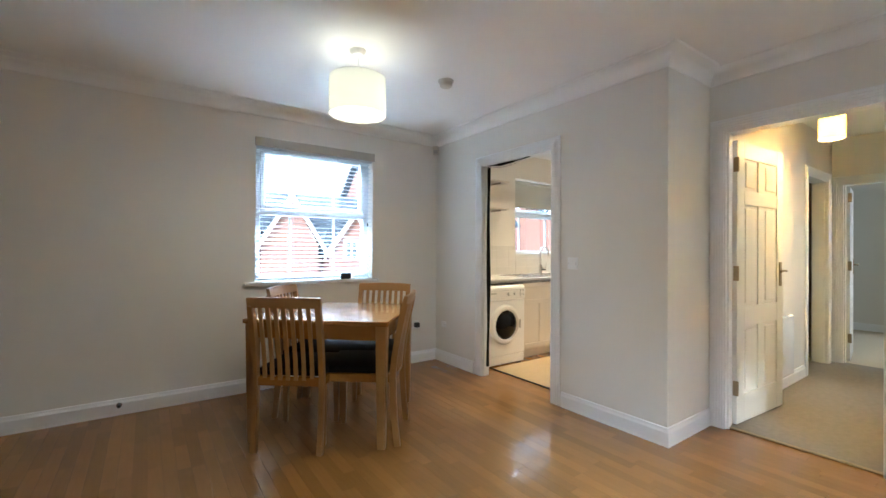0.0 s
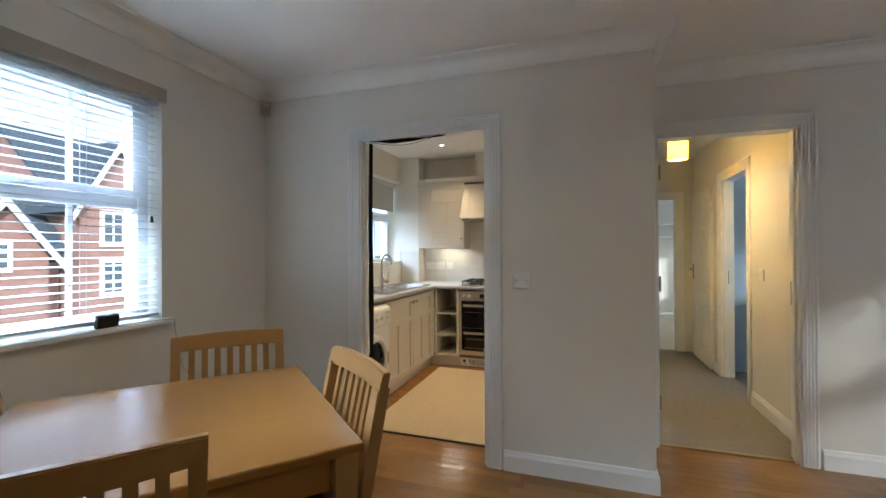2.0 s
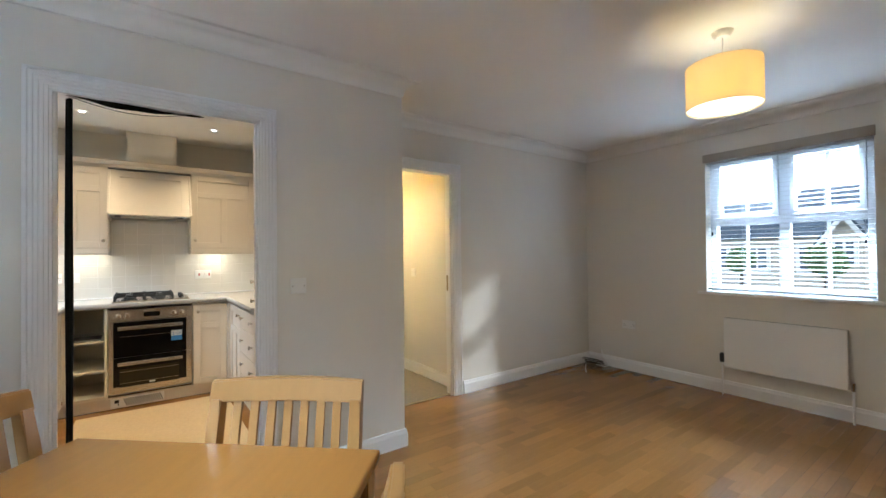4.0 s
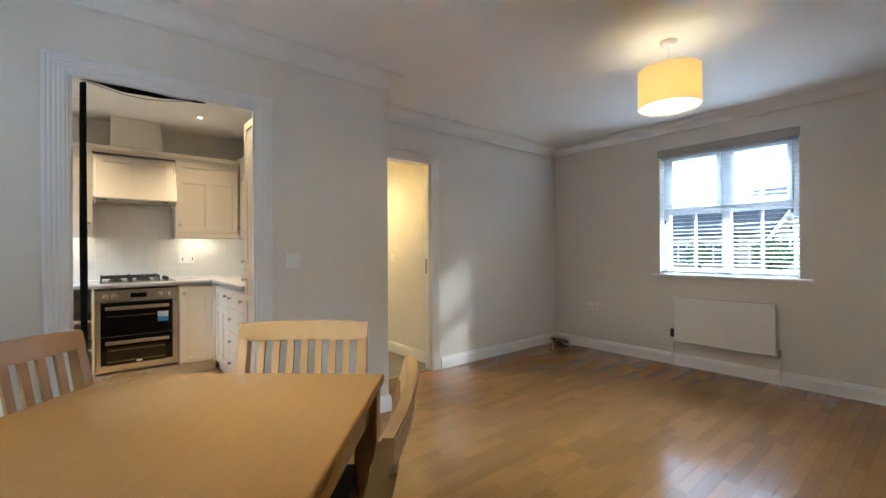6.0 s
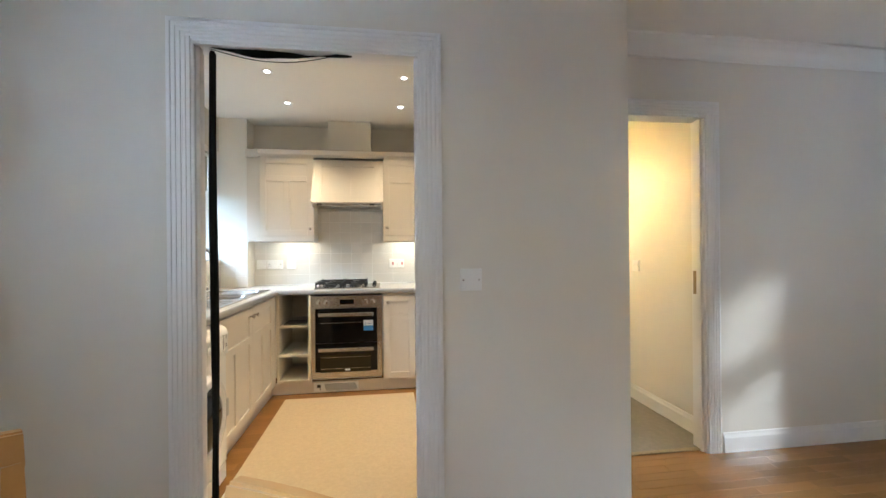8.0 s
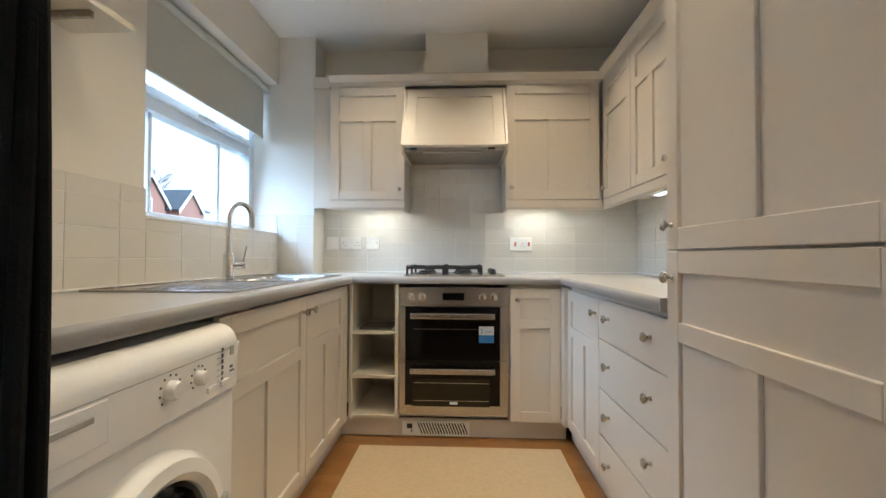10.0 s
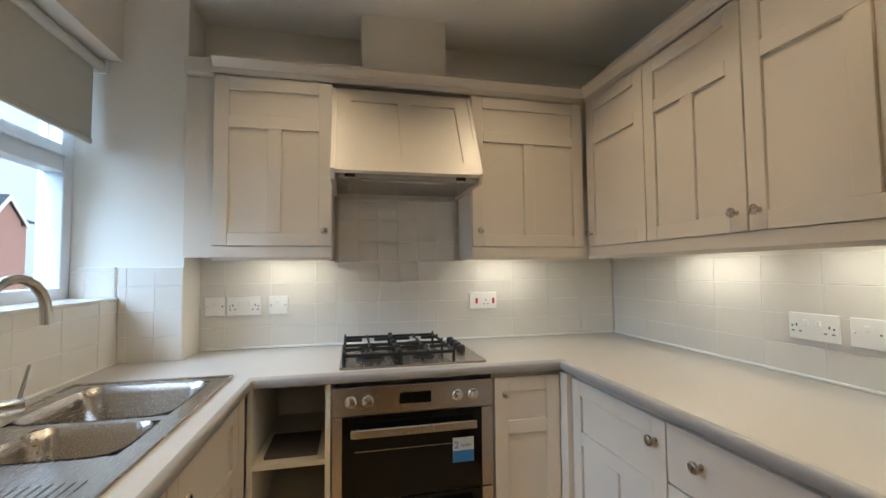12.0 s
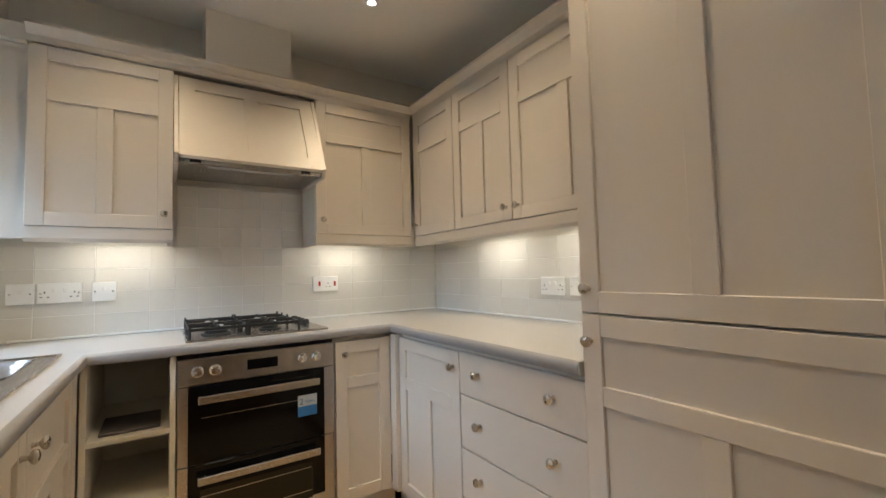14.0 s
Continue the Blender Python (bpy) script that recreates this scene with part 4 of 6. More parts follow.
# sink with drainer
sink = thing("kitchen_sink", (4.25, 3.42, WT), "stainless steel one and a half bowl sink with ribbed drainer", "sink")
X0, X1, Y0, Y1 = 3.70, 4.80, 3.235, 3.695
B1, B2 = (4.42, 4.745, 3.285, 3.63), (4.19, 4.385, 3.285, 3.54)
zt = WT + 0.004
bm = bmesh.new()
for s in ((X0, Y0, B2[0], Y1), (B2[0], Y0, X1, B1[2]), (B2[0], B1[3], X1, Y1), (B1[1], B1[2], X1, B1[3]), (B2[1], B1[2], B1[0], B1[3]), (B2[0], B2[3], B2[1], B1[3])):
    box(bm, s[0], s[1], WT + 0.0005, s[2], s[3], zt)
part("rim", bm, STEEL, sink)
bm = bmesh.new()
for a, b, cc, d in ((X0, Y0 - 0.003, X1, Y0 + 0.008), (X0, Y1 - 0.008, X1, Y1 + 0.003), (X0 - 0.003, Y0, X0 + 0.008, Y1), (X1 - 0.008, Y0, X1 + 0.003, Y1)):
    box(bm, a, b, WT + 0.0005, cc, d, zt + 0.004, 0.002)
part("raised_edge", bm, STEEL, sink)
for (a, b, cc, d), depth in ((B1, 0.16), (B2, 0.11)):
    bm = bmesh.new()
    steps = [(0.0, zt + 0.002), (0.004, zt - 0.004), (0.012, zt - 0.02), (0.02, zt - depth + 0.03), (0.045, zt - depth)]
    rings = []
    for inset, z in steps:
        ring = []
        r = 0.05
        for qx, qy, a0 in ((b, d, 0), (a, d, 90), (a, cc, 180), (b, cc, 270)):
            mx, my = (a + b) / 2, (cc + d) / 2
            px = qx - math.copysign(inset + r, qx - mx)
            py = qy - math.copysign(inset + r, qy - my)
            for k in range(6):
                ang = radians(a0 + 18 * k)
                ring.append(bm.verts.new((px + r * math.cos(ang), py + r * math.sin(ang), z)))
        rings.append(ring)
    for p, q in zip(rings, rings[1:]):
        for k in range(len(p)):
            bm.faces.new((p[k], p[(k + 1) % len(p)], q[(k + 1) % len(q)], q[k]))
    bm.faces.new(rings[-1])
    bowl = part("bowl", bm, STEEL, sink, smooth=True)
    mx, my = (a + b) / 2, (cc + d) / 2
    wbm = lathe(bmesh.new(), [(0.0, 0.002), (0.018, 0.002), (0.02, 0.006), (0.036, 0.007), (0.038, 0.0)], Matrix.Translation((mx, my, zt - depth)), 24)
    part("waste", wbm, CHROME, bowl, "round chrome waste", smooth=True)
for k in range(19):
    part("drainer_rib", boxed((3.78, 3.280 + k * 0.0165, zt - 0.001, 4.09, 3.286 + k * 0.0165, zt + 0.0018), bevel=0.001), STEEL, sink)

tap = thing("mixer_tap", (4.285, 3.60, zt), "brushed steel swan-neck mixer tap with side lever", "tap")
TX, TY = 4.31, 3.595
part("body", lathe(bmesh.new(), [(0.0, zt), (0.027, zt), (0.027, zt + 0.006), (0.022, zt + 0.012), (0.022, zt + 0.11), (0.016, zt + 0.118), (0.0, zt + 0.118)], Matrix.Translation((TX, TY, 0))), CHROME, tap, smooth=True)
arc = [(TX, TY, zt + 0.10), (TX, TY, zt + 0.27)] + [(TX + 0.075 * (1 - math.cos(a)) * 0.5, TY - 0.075 * (1 - math.cos(a)) * 0.45, zt + 0.265 + 0.075 * math.sin(a)) for a in [math.pi * k / 10 for k in range(1, 11)]]
arc.append((arc[-1][0], arc[-1][1], arc[-1][2] - 0.03))
part("spout", tube(bmesh.new(), arc, 0.0115, 14), CHROME, tap, smooth=True)
lever = part("lever", rod(bmesh.new(), (TX, TY, zt + 0.065), (TX + 0.045, TY - 0.05, zt + 0.065), 0.017), CHROME, tap, smooth=True)
part("lever_arm", rod(bmesh.new(), (TX + 0.038, TY - 0.045, zt + 0.075), (TX + 0.05, TY - 0.055, zt + 0.15), 0.0045, 0.0035, 10), CHROME, lever, smooth=True)

# gas hob
hob = thing("gas_hob", (4.98, 2.61, WT), "four-burner stainless gas hob with cast iron pan supports", "hob")
part("tray", boxed((4.795, 2.335, WT + 0.0005, 5.265, 2.885, WT + 0.010), bevel=0.004), STEEL, hob)
for bx, by, r in ((4.92, 2.77, 0.045), (5.14, 2.77, 0.035), (4.92, 2.56, 0.035), (5.14, 2.56, 0.05)):
    b = part("burner", lathe(bmesh.new(), [(0.0, WT + 0.010), (r + 0.012, WT + 0.010), (r + 0.008, WT + 0.017), (r, WT + 0.019), (r, WT + 0.024), (0.0, WT + 0.024)], Matrix.Translation((bx, by, 0))), IRON, hob, smooth=True)
    part("burner_cap", lathe(bmesh.new(), [(r - 0.004, WT + 0.024), (r - 0.004, WT + 0.030), (0.0, WT + 0.033)], Matrix.Translation((bx, by, 0))), IRON, b, smooth=True)
for cy in (2.77, 2.56):
    bm = bmesh.new()
    zz = WT + 0.052
    x0, x1, y0, y1 = 4.815, 5.245, cy - 0.10, cy + 0.10
    for a, b in (((x0, y0), (x1, y0)), ((x1, y0), (x1, y1)), ((x1, y1), (x0, y1)), ((x0, y1), (x0, y0)), ((5.03, y0), (5.03, y1))):
        box(bm, min(a[0], b[0]) - 0.005, min(a[1], b[1]) - 0.005, zz - 0.012, max(a[0], b[0]) + 0.005, max(a[1], b[1]) + 0.005, zz, 0.003)
    for bx in (4.92, 5.14):
        for dx, dy in ((1, 0), (-1, 0), (0, 1), (0, -1)):
            a, b = (bx + dx * 0.03, cy + dy * 0.03), (bx + dx * 0.105, cy + dy * 0.098)
            box(bm, min(a[0], b[0]) - 0.004, min(a[1], b[1]) - 0.004, zz - 0.009, max(a[0], b[0]) + 0.004, max(a[1], b[1]) + 0.004, zz + 0.004, 0.002)
    for fx in (x0, x1, 5.03):
        for fy in (y0, y1):
            rod(bm, (fx, fy, WT + 0.009), (fx, fy, zz), 0.006, n=8)
    for px in (x0, 4.92, 5.03, 5.14, x1):
        for py in (y0, y1):
            box(bm, px - 0.004, py - 0.004, zz - 0.002, px + 0.004, py + 0.004, zz + 0.010, 0.001)
    part("pan_support", bm, IRON, hob, "black cast iron pan support")
for k in range(4):
    part("knob", lathe(bmesh.new(), [(0.018, WT + 0.010), (0.017, WT + 0.03), (0.012, WT + 0.036), (0.0, WT + 0.037)], Matrix.Translation((4.99 + k * 0.068, 2.385, 0)), 18), IRON, hob, "black control knob", smooth=True)

# wall cabinets
UZ0, UZ1, UF = 1.345, 2.06, 5.085
c = carcass("wall_cabinet", (UF + 0.022, 2.925, UZ0, EX - 0.01, 3.395, UZ1), "cream panelled wall cabinet beside the window pier")
shaker("x", UF, -1, 2.925, 3.395, UZ0, UZ1 - 0.005, c, (2.955, 1.41))
part("filler", boxed((UF + 0.045, 3.397, 1.30, UF + 0.06, 3.513, UZ1)), CABINET, c)
c = carcass("wall_cabinet", (UF + 0.022, 1.73, UZ0, EX - 0.01, 2.300, UZ1), "cream panelled wall cabinet beside the hood")
shaker("x", UF, -1, 1.73, 2.300, UZ0, UZ1 - 0.005, c, (2.265, 1.42))
UY = 1.712
c = carcass("wall_cabinet", (4.672, KY + 0.01, UZ0, UF - 0.0, UY - 0.022, UZ1), "cream narrow corner wall cabinet")
shaker("y", UY, 1, 4.672, UF - 0.003, UZ0, UZ1 - 0.005, c, (5.05, 1.41), mid=False)
c = carcass("wall_cabinet", (4.242, KY + 0.01, UZ0, 4.670, UY - 0.022, UZ1), "cream panelled wall cabinet over the worktop")
shaker("y", UY, 1, 4.242, 4.670, UZ0, UZ1 - 0.005, c, (4.277, 1.405))
c = carcass("wall_cabinet", (3.665, KY + 0.01, UZ0, 4.240, UY - 0.022, UZ1), "cream panelled wall cabinet beside the tall unit")
shaker("y", UY, 1, 3.665, 4.240, UZ0, UZ1 - 0.005, c, (4.205, 1.405))

trim = thing("cabinet_trim", (4.8, 2.6, 1.285), "cream cornice and pelmet round the wall cabinets", "cabinet trim")
corn = [(0.0, UZ1), (0.0, UZ1 + 0.026), (0.010, UZ1 + 0.034), (0.030, UZ1 + 0.056), (0.030, UZ1 + 0.067), (-0.02, UZ1 + 0.067), (-0.02, UZ1)]
bm = sweep(bmesh.new(), [(3.664, UY), (UF, UY), (UF, 3.40)], corn)
part("cornice", bm, CABINET, trim)
part("top_board", boxed((UF + 0.02, 1.74, UZ1 + 0.001, EX - 0.01, 3.395, UZ1 + 0.066), (3.666, KY + 0.01, UZ1 + 0.001, UF + 0.02, UY - 0.02, UZ1 + 0.066)), CABINET, trim)
part("cornice", boxed((UF + 0.01, 3.401, UZ1 - 0.001, UF + 0.26, 3.514, UZ1 + 0.066), bevel=0.004), CABINET, trim)
pel = [(0.0, UZ0 - 0.001), (0.0, UZ0 - 0.045), (-0.006, UZ0 - 0.058), (-0.020, UZ0 - 0.058), (-0.020, UZ0 - 0.001)]
part("pelmet", sweep(bmesh.new(), [(3.664, UY - 0.004), (UF + 0.004, UY - 0.004), (UF + 0.004, 2.300)], pel), CABINET, trim)
part("pelmet", sweep(bmesh.new(), [(UF + 0.004, 2.925), (UF + 0.004, 3.395)], pel), CABINET, trim)
part("pelmet", boxed((UF + 0.03, 2.282, UZ0 - 0.056, EX - 0.01, 2.300, UZ0 - 0.001), (UF + 0.03, 2.925, UZ0 - 0.056, EX - 0.01, 2.943, UZ0 - 0.001)), CABINET, trim)

hood = thing("cooker_hood", (5.1, 2.61, 1.62), "cream panelled canopy hood with steel filter over the hob", "cooker hood")
top_x, bot_x, hz0, hz1 = UF + 0.015, 4.885, 1.632, 2.045
bm = bmesh.new()
d = Vector((bot_x - top_x, 0, hz0 - hz1))
nrm = Vector((d.z, 0, -d.x)).normalized()
if nrm.x > 0:
    nrm = -nrm


def on_front(y, s, lift):
    p = Vector((top_x, y, hz1)) + d * s + nrm * lift
    return (p.x, p.y, p.z)


def slab(bm, y0, y1, s0, s1, l0, l1):
    prism(bm, [on_front(y0, s0, l0), on_front(y1, s0, l0), on_front(y1, s1, l0), on_front(y0, s1, l0)], nrm * (l1 - l0))


for a in ((2.322, 2.907, 0, 1, -0.02, -0.007), (2.322, 2.385, 0, 1, -0.007, 0), (2.845, 2.907, 0, 1, -0.007, 0), (2.385, 2.845, 0, 0.16, -0.007, 0), (2.385, 2.845, 0.86, 1, -0.007, 0), (2.585, 2.645, 0.16, 0.86, -0.007, -0.0003)):
    slab(bm, *a)
part("canopy_door", bm, CABINET, hood)
for y0 in (2.303, 2.909):
    bm = prism(bmesh.new(), [(top_x, y0, hz1), (bot_x + 0.02, y0, hz0 + 0.01), (bot_x + 0.04, y0, hz0 - 0.03), (EX - 0.01, y0, hz0 - 0.03), (EX - 0.01, y0, hz1)], (0, 0.015, 0))
    part("side_panel", bm, CABINET, hood)
part("filter", boxed((bot_x + 0.045, 2.32, hz0 - 0.02, EX - 0.05, 2.905, hz0 + 0.02)), STEEL, hood)
part("front_lip", boxed((bot_x + 0.022, 2.335, hz0 - 0.030, bot_x + 0.044, 2.89, hz0 + 0.01), bevel=0.003), STEEL, hood)
part("grille", boxed((bot_x + 0.05, 2.44, hz0 - 0.026, bot_x + 0.09, 2.80, hz0 - 0.019)), GREYPLASTIC, hood)
for ly in (2.40, 2.85):
    part("switch", boxed((bot_x + 0.019, ly - 0.02, hz0 - 0.022, bot_x + 0.023, ly + 0.02, hz0 - 0.006)), IRON, hood)
solid("flue_box", boxed((5.125, 2.41, UZ1 + 0.069, EX - 0.002, 2.80, H - 0.001)), WALL, "white boxed-in flue above the hood", "flue box", S)

# washing machine
wm = thing("washing_machine", (3.25, 3.45, 0), "white front-loading washing machine under the worktop", "washing machine")
M0, M1, MF = 2.955, 3.55, 3.14
part("body", boxed((M0, MF + 0.012, 0.012, M1, NY - 0.03, 0.672), (M0, MF + 0.036, 0.672, M1, NY - 0.03, 0.825), bevel=0.008), ENAMEL, wm)
roll = [(MF + 0.037, 0.675), (MF - 0.012, 0.675)] + [(MF + 0.037 - 0.049 * math.cos(a), 0.777 + 0.049 * math.sin(a)) for a in [k * math.pi / 16 for k in range(9)]]
bm = prism(bmesh.new(), [(M0, py, pz) for py, pz in roll], (M1 - M0, 0, 0))
bmesh.ops.bevel(bm, geom=[e for e in bm.edges if abs(e.verts[0].co.x - M1) < 1e-5 and abs(e.verts[1].co.x - M1) < 1e-5 and max(v.co.z for v in e.verts) > 0.7 and min(v.co.y for v in e.verts) < MF + 0.036],
                offset=0.014, segments=3, affect="EDGES", clamp_overlap=True)
fascia = part("control_panel", bm, ENAMEL, wm, smooth=True)
part("fascia_line", boxed((M0 + 0.01, MF - 0.0135, 0.772, M1 - 0.03, MF - 0.0115, 0.7735)), GREYPLASTIC, fascia)
for kx, r in ((3.30, 0.019), (3.385, 0.016)):
    m = Matrix.Translation((kx, MF - 0.012, 0.735)) @ Vector((0, -1, 0)).to_track_quat("Z", "Y").to_matrix().to_4x4()
    part("dial", lathe(bmesh.new(), [(r, 0), (r * 0.95, 0.012), (r * 0.8, 0.018), (0, 0.019)], m, 24), ENAMEL, fascia, "white programme dial", smooth=True)
    for k in range(9):
        a = radians(-130 + 32 * k)
        px, pz = kx + math.sin(a) * r * 1.55, 0.735 + math.cos(a) * r * 1.55
        part("mark", boxed((px - 0.0018, MF - 0.0135, pz - 0.0018, px + 0.0018, MF - 0.0115, pz + 0.0018)), INK, fascia)
for k in range(6):
    part("indicator", boxed((3.470, MF - 0.0135, 0.770 - k * 0.0135, 3.476, MF - 0.0115, 0.776 - k * 0.0135 + 0.003)), INK, fascia)
    part("caption_bar", boxed((3.452, MF - 0.0133, 0.771 - k * 0.0135, 3.466, MF - 0.0117, 0.7725 - k * 0.0135)), GREYPLASTIC, fascia)
for bx in (3.43, 3.48):
    part("button", boxed((bx - 0.016, MF - 0.017, 0.690, bx + 0.016, MF - 0.011, 0.704), bevel=0.002), ENAMEL, fascia)
part("badge", boxed((3.505, MF - 0.0135, 0.755, 3.520, MF - 0.0115, 0.776)), GREYPLASTIC, fascia)
part("caption_bar", boxed((3.505, MF - 0.0133, 0.715, 3.522, MF - 0.0117, 0.719), (3.505, MF - 0.0133, 0.724, 3.516, MF - 0.0117, 0.730)), INK, fascia)
drw = part("detergent_drawer", boxed((M0 + 0.02, MF - 0.0165, 0.70, M0 + 0.20, MF - 0.011, 0.770), bevel=0.003), ENAMEL, wm)
part("drawer_lip", boxed((M0 + 0.05, MF - 0.021, 0.742, M0 + 0.17, MF - 0.016, 0.753), bevel=0.002), GREYPLASTIC, drw)
part("front_panel", boxed((M0 + 0.002, MF, 0.10, M1 - 0.002, MF + 0.014, 0.668), bevel=0.008), ENAMEL, wm)
part("kick_panel", boxed((M0 + 0.006, MF + 0.004, 0.012, M1 - 0.006, MF + 0.016, 0.094), bevel=0.003), ENAMEL, wm)
m = Matrix.Translation((3.255, MF, 0.42)) @ Vector((0, -1, 0)).to_track_quat("Z", "Y").to_matrix().to_4x4()
ringdoor = part("door", lathe(bmesh.new(), [(0.205, 0.0), (0.203, 0.02), (0.19, 0.038), (0.165, 0.042), (0.15, 0.03), (0.148, 0.02), (0.0, 0.02)], m, 48), ENAMEL, wm, "round white door ring", smooth=True)
part("door_glass", lathe(bmesh.new(), [(0.149, 0.022), (0.13, 0.038), (0.08, 0.052), (0.0, 0.056)], m, 40), BLACKGLASS, ringdoor, "dark bulging door glass", smooth=True)
part("door_handle", boxed((3.425, MF - 0.046, 0.375, 3.452, MF - 0.02, 0.465), bevel=0.006), GREYPLASTIC, ringdoor)
for fx in (M0 + 0.05, M1 - 0.05):
    for fy in (MF + 0.05, NY - 0.08):
        part("foot", rod(bmesh.new(), (fx, fy, 0.0), (fx, fy, 0.014), 0.018), IRON, wm)

# small shelves over the washing machine
for z in (1.665, 1.985):
    ob = solid("wall_shelf", boxed((3.02, NY - 0.20, z, 3.72, NY - 0.002, z + 0.018), bevel=0.002), CARCASS, "narrow grey wall shelf above the washing machine", "shelf", group="wall shelves")
    part("bracket", boxed((3.6, NY - 0.17, z - 0.02, 3.612, NY - 0.002, z - 0.0005)), STEEL, ob)
    part("bracket", boxed((3.1, NY - 0.17, z - 0.02, 3.112, NY - 0.002, z - 0.0005)), STEEL, ob)

# ceiling spots and strip lights
for sx, sy in SPOTS:
    ob = thing("downlight", (sx, sy, H - 0.008), "small recessed white ceiling spotlight, lit", "ceiling spotlight", "kitchen downlights")
    m = Matrix.Translation((sx, sy, 0))
    part("bezel", lathe(bmesh.new(), [(0.0195, H - 0.003), (0.030, H - 0.007), (0.038, H - 0.006), (0.040, H - 0.001), (0.0195, H - 0.001), (0.0195, H - 0.003)], m, 28, False), PLASTIC, ob, smooth=True)
    part("lens", lathe(bmesh.new(), [(0.0, H - 0.004), (0.019, H - 0.004), (0.019, H - 0.002), (0.0, H - 0.002)], m, 24), BULB, ob, "glowing lamp face")
for a, b, yy, along in ((2.98, 3.26, 5.20, "y"), (1.94, 2.22, 5.20, "y"), (4.45, 4.79, 1.53, "x"), (3.73, 4.23, 1.53, "x")):
    ob = thing("strip_light", ((a + b) / 2, yy, UZ0 - 0.02) if along == "x" else (yy, (a + b) / 2, UZ0 - 0.02), "slim white strip light under the wall cabinet, lit", "strip light", "under-cabinet lights")
    s1 = (a - 0.02, yy - 0.022, UZ0 - 0.018, b + 0.02, yy + 0.022, UZ0 - 0.001) if along == "x" else (yy - 0.022, a - 0.02, UZ0 - 0.018, yy + 0.022, b + 0.02, UZ0 - 0.001)
    s2 = (a, yy - 0.014, UZ0 - 0.023, b, yy + 0.014, UZ0 - 0.0185) if along == "x" else (yy - 0.014, a, UZ0 - 0.023, yy + 0.014, b, UZ0 - 0.0185)
    part("housing", boxed(s1, bevel=0.003), PLASTIC, ob)
    part("diffuser", boxed(s2, bevel=0.001), STRIP, ob, "glowing diffuser")

# ---- doors and hall ----


def panel_door(name, hinge, width, height, swing, label, handle_side=1, thick=0.038, hinges=True):
    """A six-panel door; it lies along +x from its hinge in its own frame, turned by swing."""
    ob = thing(name, hinge, label, "door", turn=swing)
    ob["kind"] = S
    st, cx = 0.105, width / 2
    bm = bmesh.new()
    box(bm, 0.004, -thick / 2 + 0.008, 0.008, width - 0.002, thick / 2 - 0.008, height)
    rails = [(0.006, 0.20), (0.66, 0.80), (1.50, 1.60), (height - 0.115, height)]
    for z0, z1 in rails:
        box(bm, st, -thick / 2, z0, width - st, thick / 2, z1, 0.003)
    for x0, x1 in ((0.0, st), (width - st, width)):
        box(bm, x0, -thick / 2 - 0.0002, 0.006, x1, thick / 2 + 0.0002, height, 0.003)
    for (_, z0), (z1, _) in zip(rails, rails[1:]):
        box(bm, cx - 0.05, -thick / 2 + 0.0003, z0, cx + 0.05, thick / 2 - 0.0003, z1, 0.003)
    leaf = part("leaf", bm, DOOR, ob, local=True)
    for (_, z0), (z1, _) in zip(rails, rails[1:]):
        for x0, x1 in ((st, cx - 0.05), (cx + 0.05, width - st)):
            part("panel", boxed((x0 + 0.022, -thick / 2 + 0.002, z0 + 0.022, x1 - 0.022, thick / 2 - 0.002, z1 - 0.022), bevel=0.006), DOOR, leaf, local=True)
    for s in (-1, 1):
        bm = boxed((width - 0.075, s * thick / 2, 0.92, width - 0.035, s * (thick / 2 + 0.007), 1.10), bevel=0.002)
        h = part("handle_plate", bm, BRASS, ob, "aged brass handle plate", local=True)
        bm = bmesh.new()
        rod(bm, (width - 0.055, s * thick / 2, 1.035), (width - 0.055, s * (thick / 2 + 0.045), 1.035), 0.008, n=12)
        tube(bm, [(width - 0.055, s * (thick / 2 + 0.042), 1.035), (width - 0.10, s * (thick / 2 + 0.046), 1.038), (width - 0.155, s * (thick / 2 + 0.042), 1.03)], 0.008, 10)
        part("lever", bm, BRASS, h, smooth=True, local=True)
    if hinges:
        for z in (0.20, 0.98, 1.72):
            part("hinge", boxed((-0.010, -thick / 2 - 0.012, z, 0.004, -thick / 2 + 0.02, z + 0.10), bevel=0.003), BRASS, ob, "aged brass hinge", local=True)
    return ob


panel_door("door_hall", (HX + 0.112, HALL_Y1 - 0.030, 0.008), 0.725, 1.935, -4.0, "cream six-panel door standing open into the hall")
panel_door("door_bedroom", (HE + 0.122, 1.135, 0.008), 0.62, 1.89, 8.0, "cream six-panel door standing open into the bedroom")
panel_door("door_cupboard", (5.48, HS + 0.020, 0.0), 0.72, 1.93, 0.0, "cream panelled cupboard door, shut, in the hall wall", hinges=False)
hs = thing("hall_skirting_box", (5.0, 1.2, 0), "white panel radiator on the hall wall", "radiator")
part("panel", boxed((4.30, HN - 0.065, 0.14, 4.81, HN - 0.03, 0.64), bevel=0.008), ENAMEL, hs)
part("bracket", boxed((4.4, HN - 0.032, 0.2, 4.43, HN - 0.001, 0.55)), ENAMEL, hs)
part("bracket", boxed((4.7, HN - 0.032, 0.2, 4.73, HN - 0.001, 0.55)), ENAMEL, hs)
solid("threshold_strip", boxed((HX + 0.03, HALL_Y0 + 0.022, 0.004, HX + 0.065, HALL_Y1 - 0.022, 0.009), bevel=0.002), BRASS, "thin brass threshold strip at the hall doorway", "threshold", S)
part_latch = solid("latch_plate", boxed((HX + 0.062, HALL_Y0 + 0.0225, 0.93, HX + 0.092, HALL_Y0 + 0.0245, 1.07)), BRASS, "dark brass latch plate in the hall door frame", "latch plate")
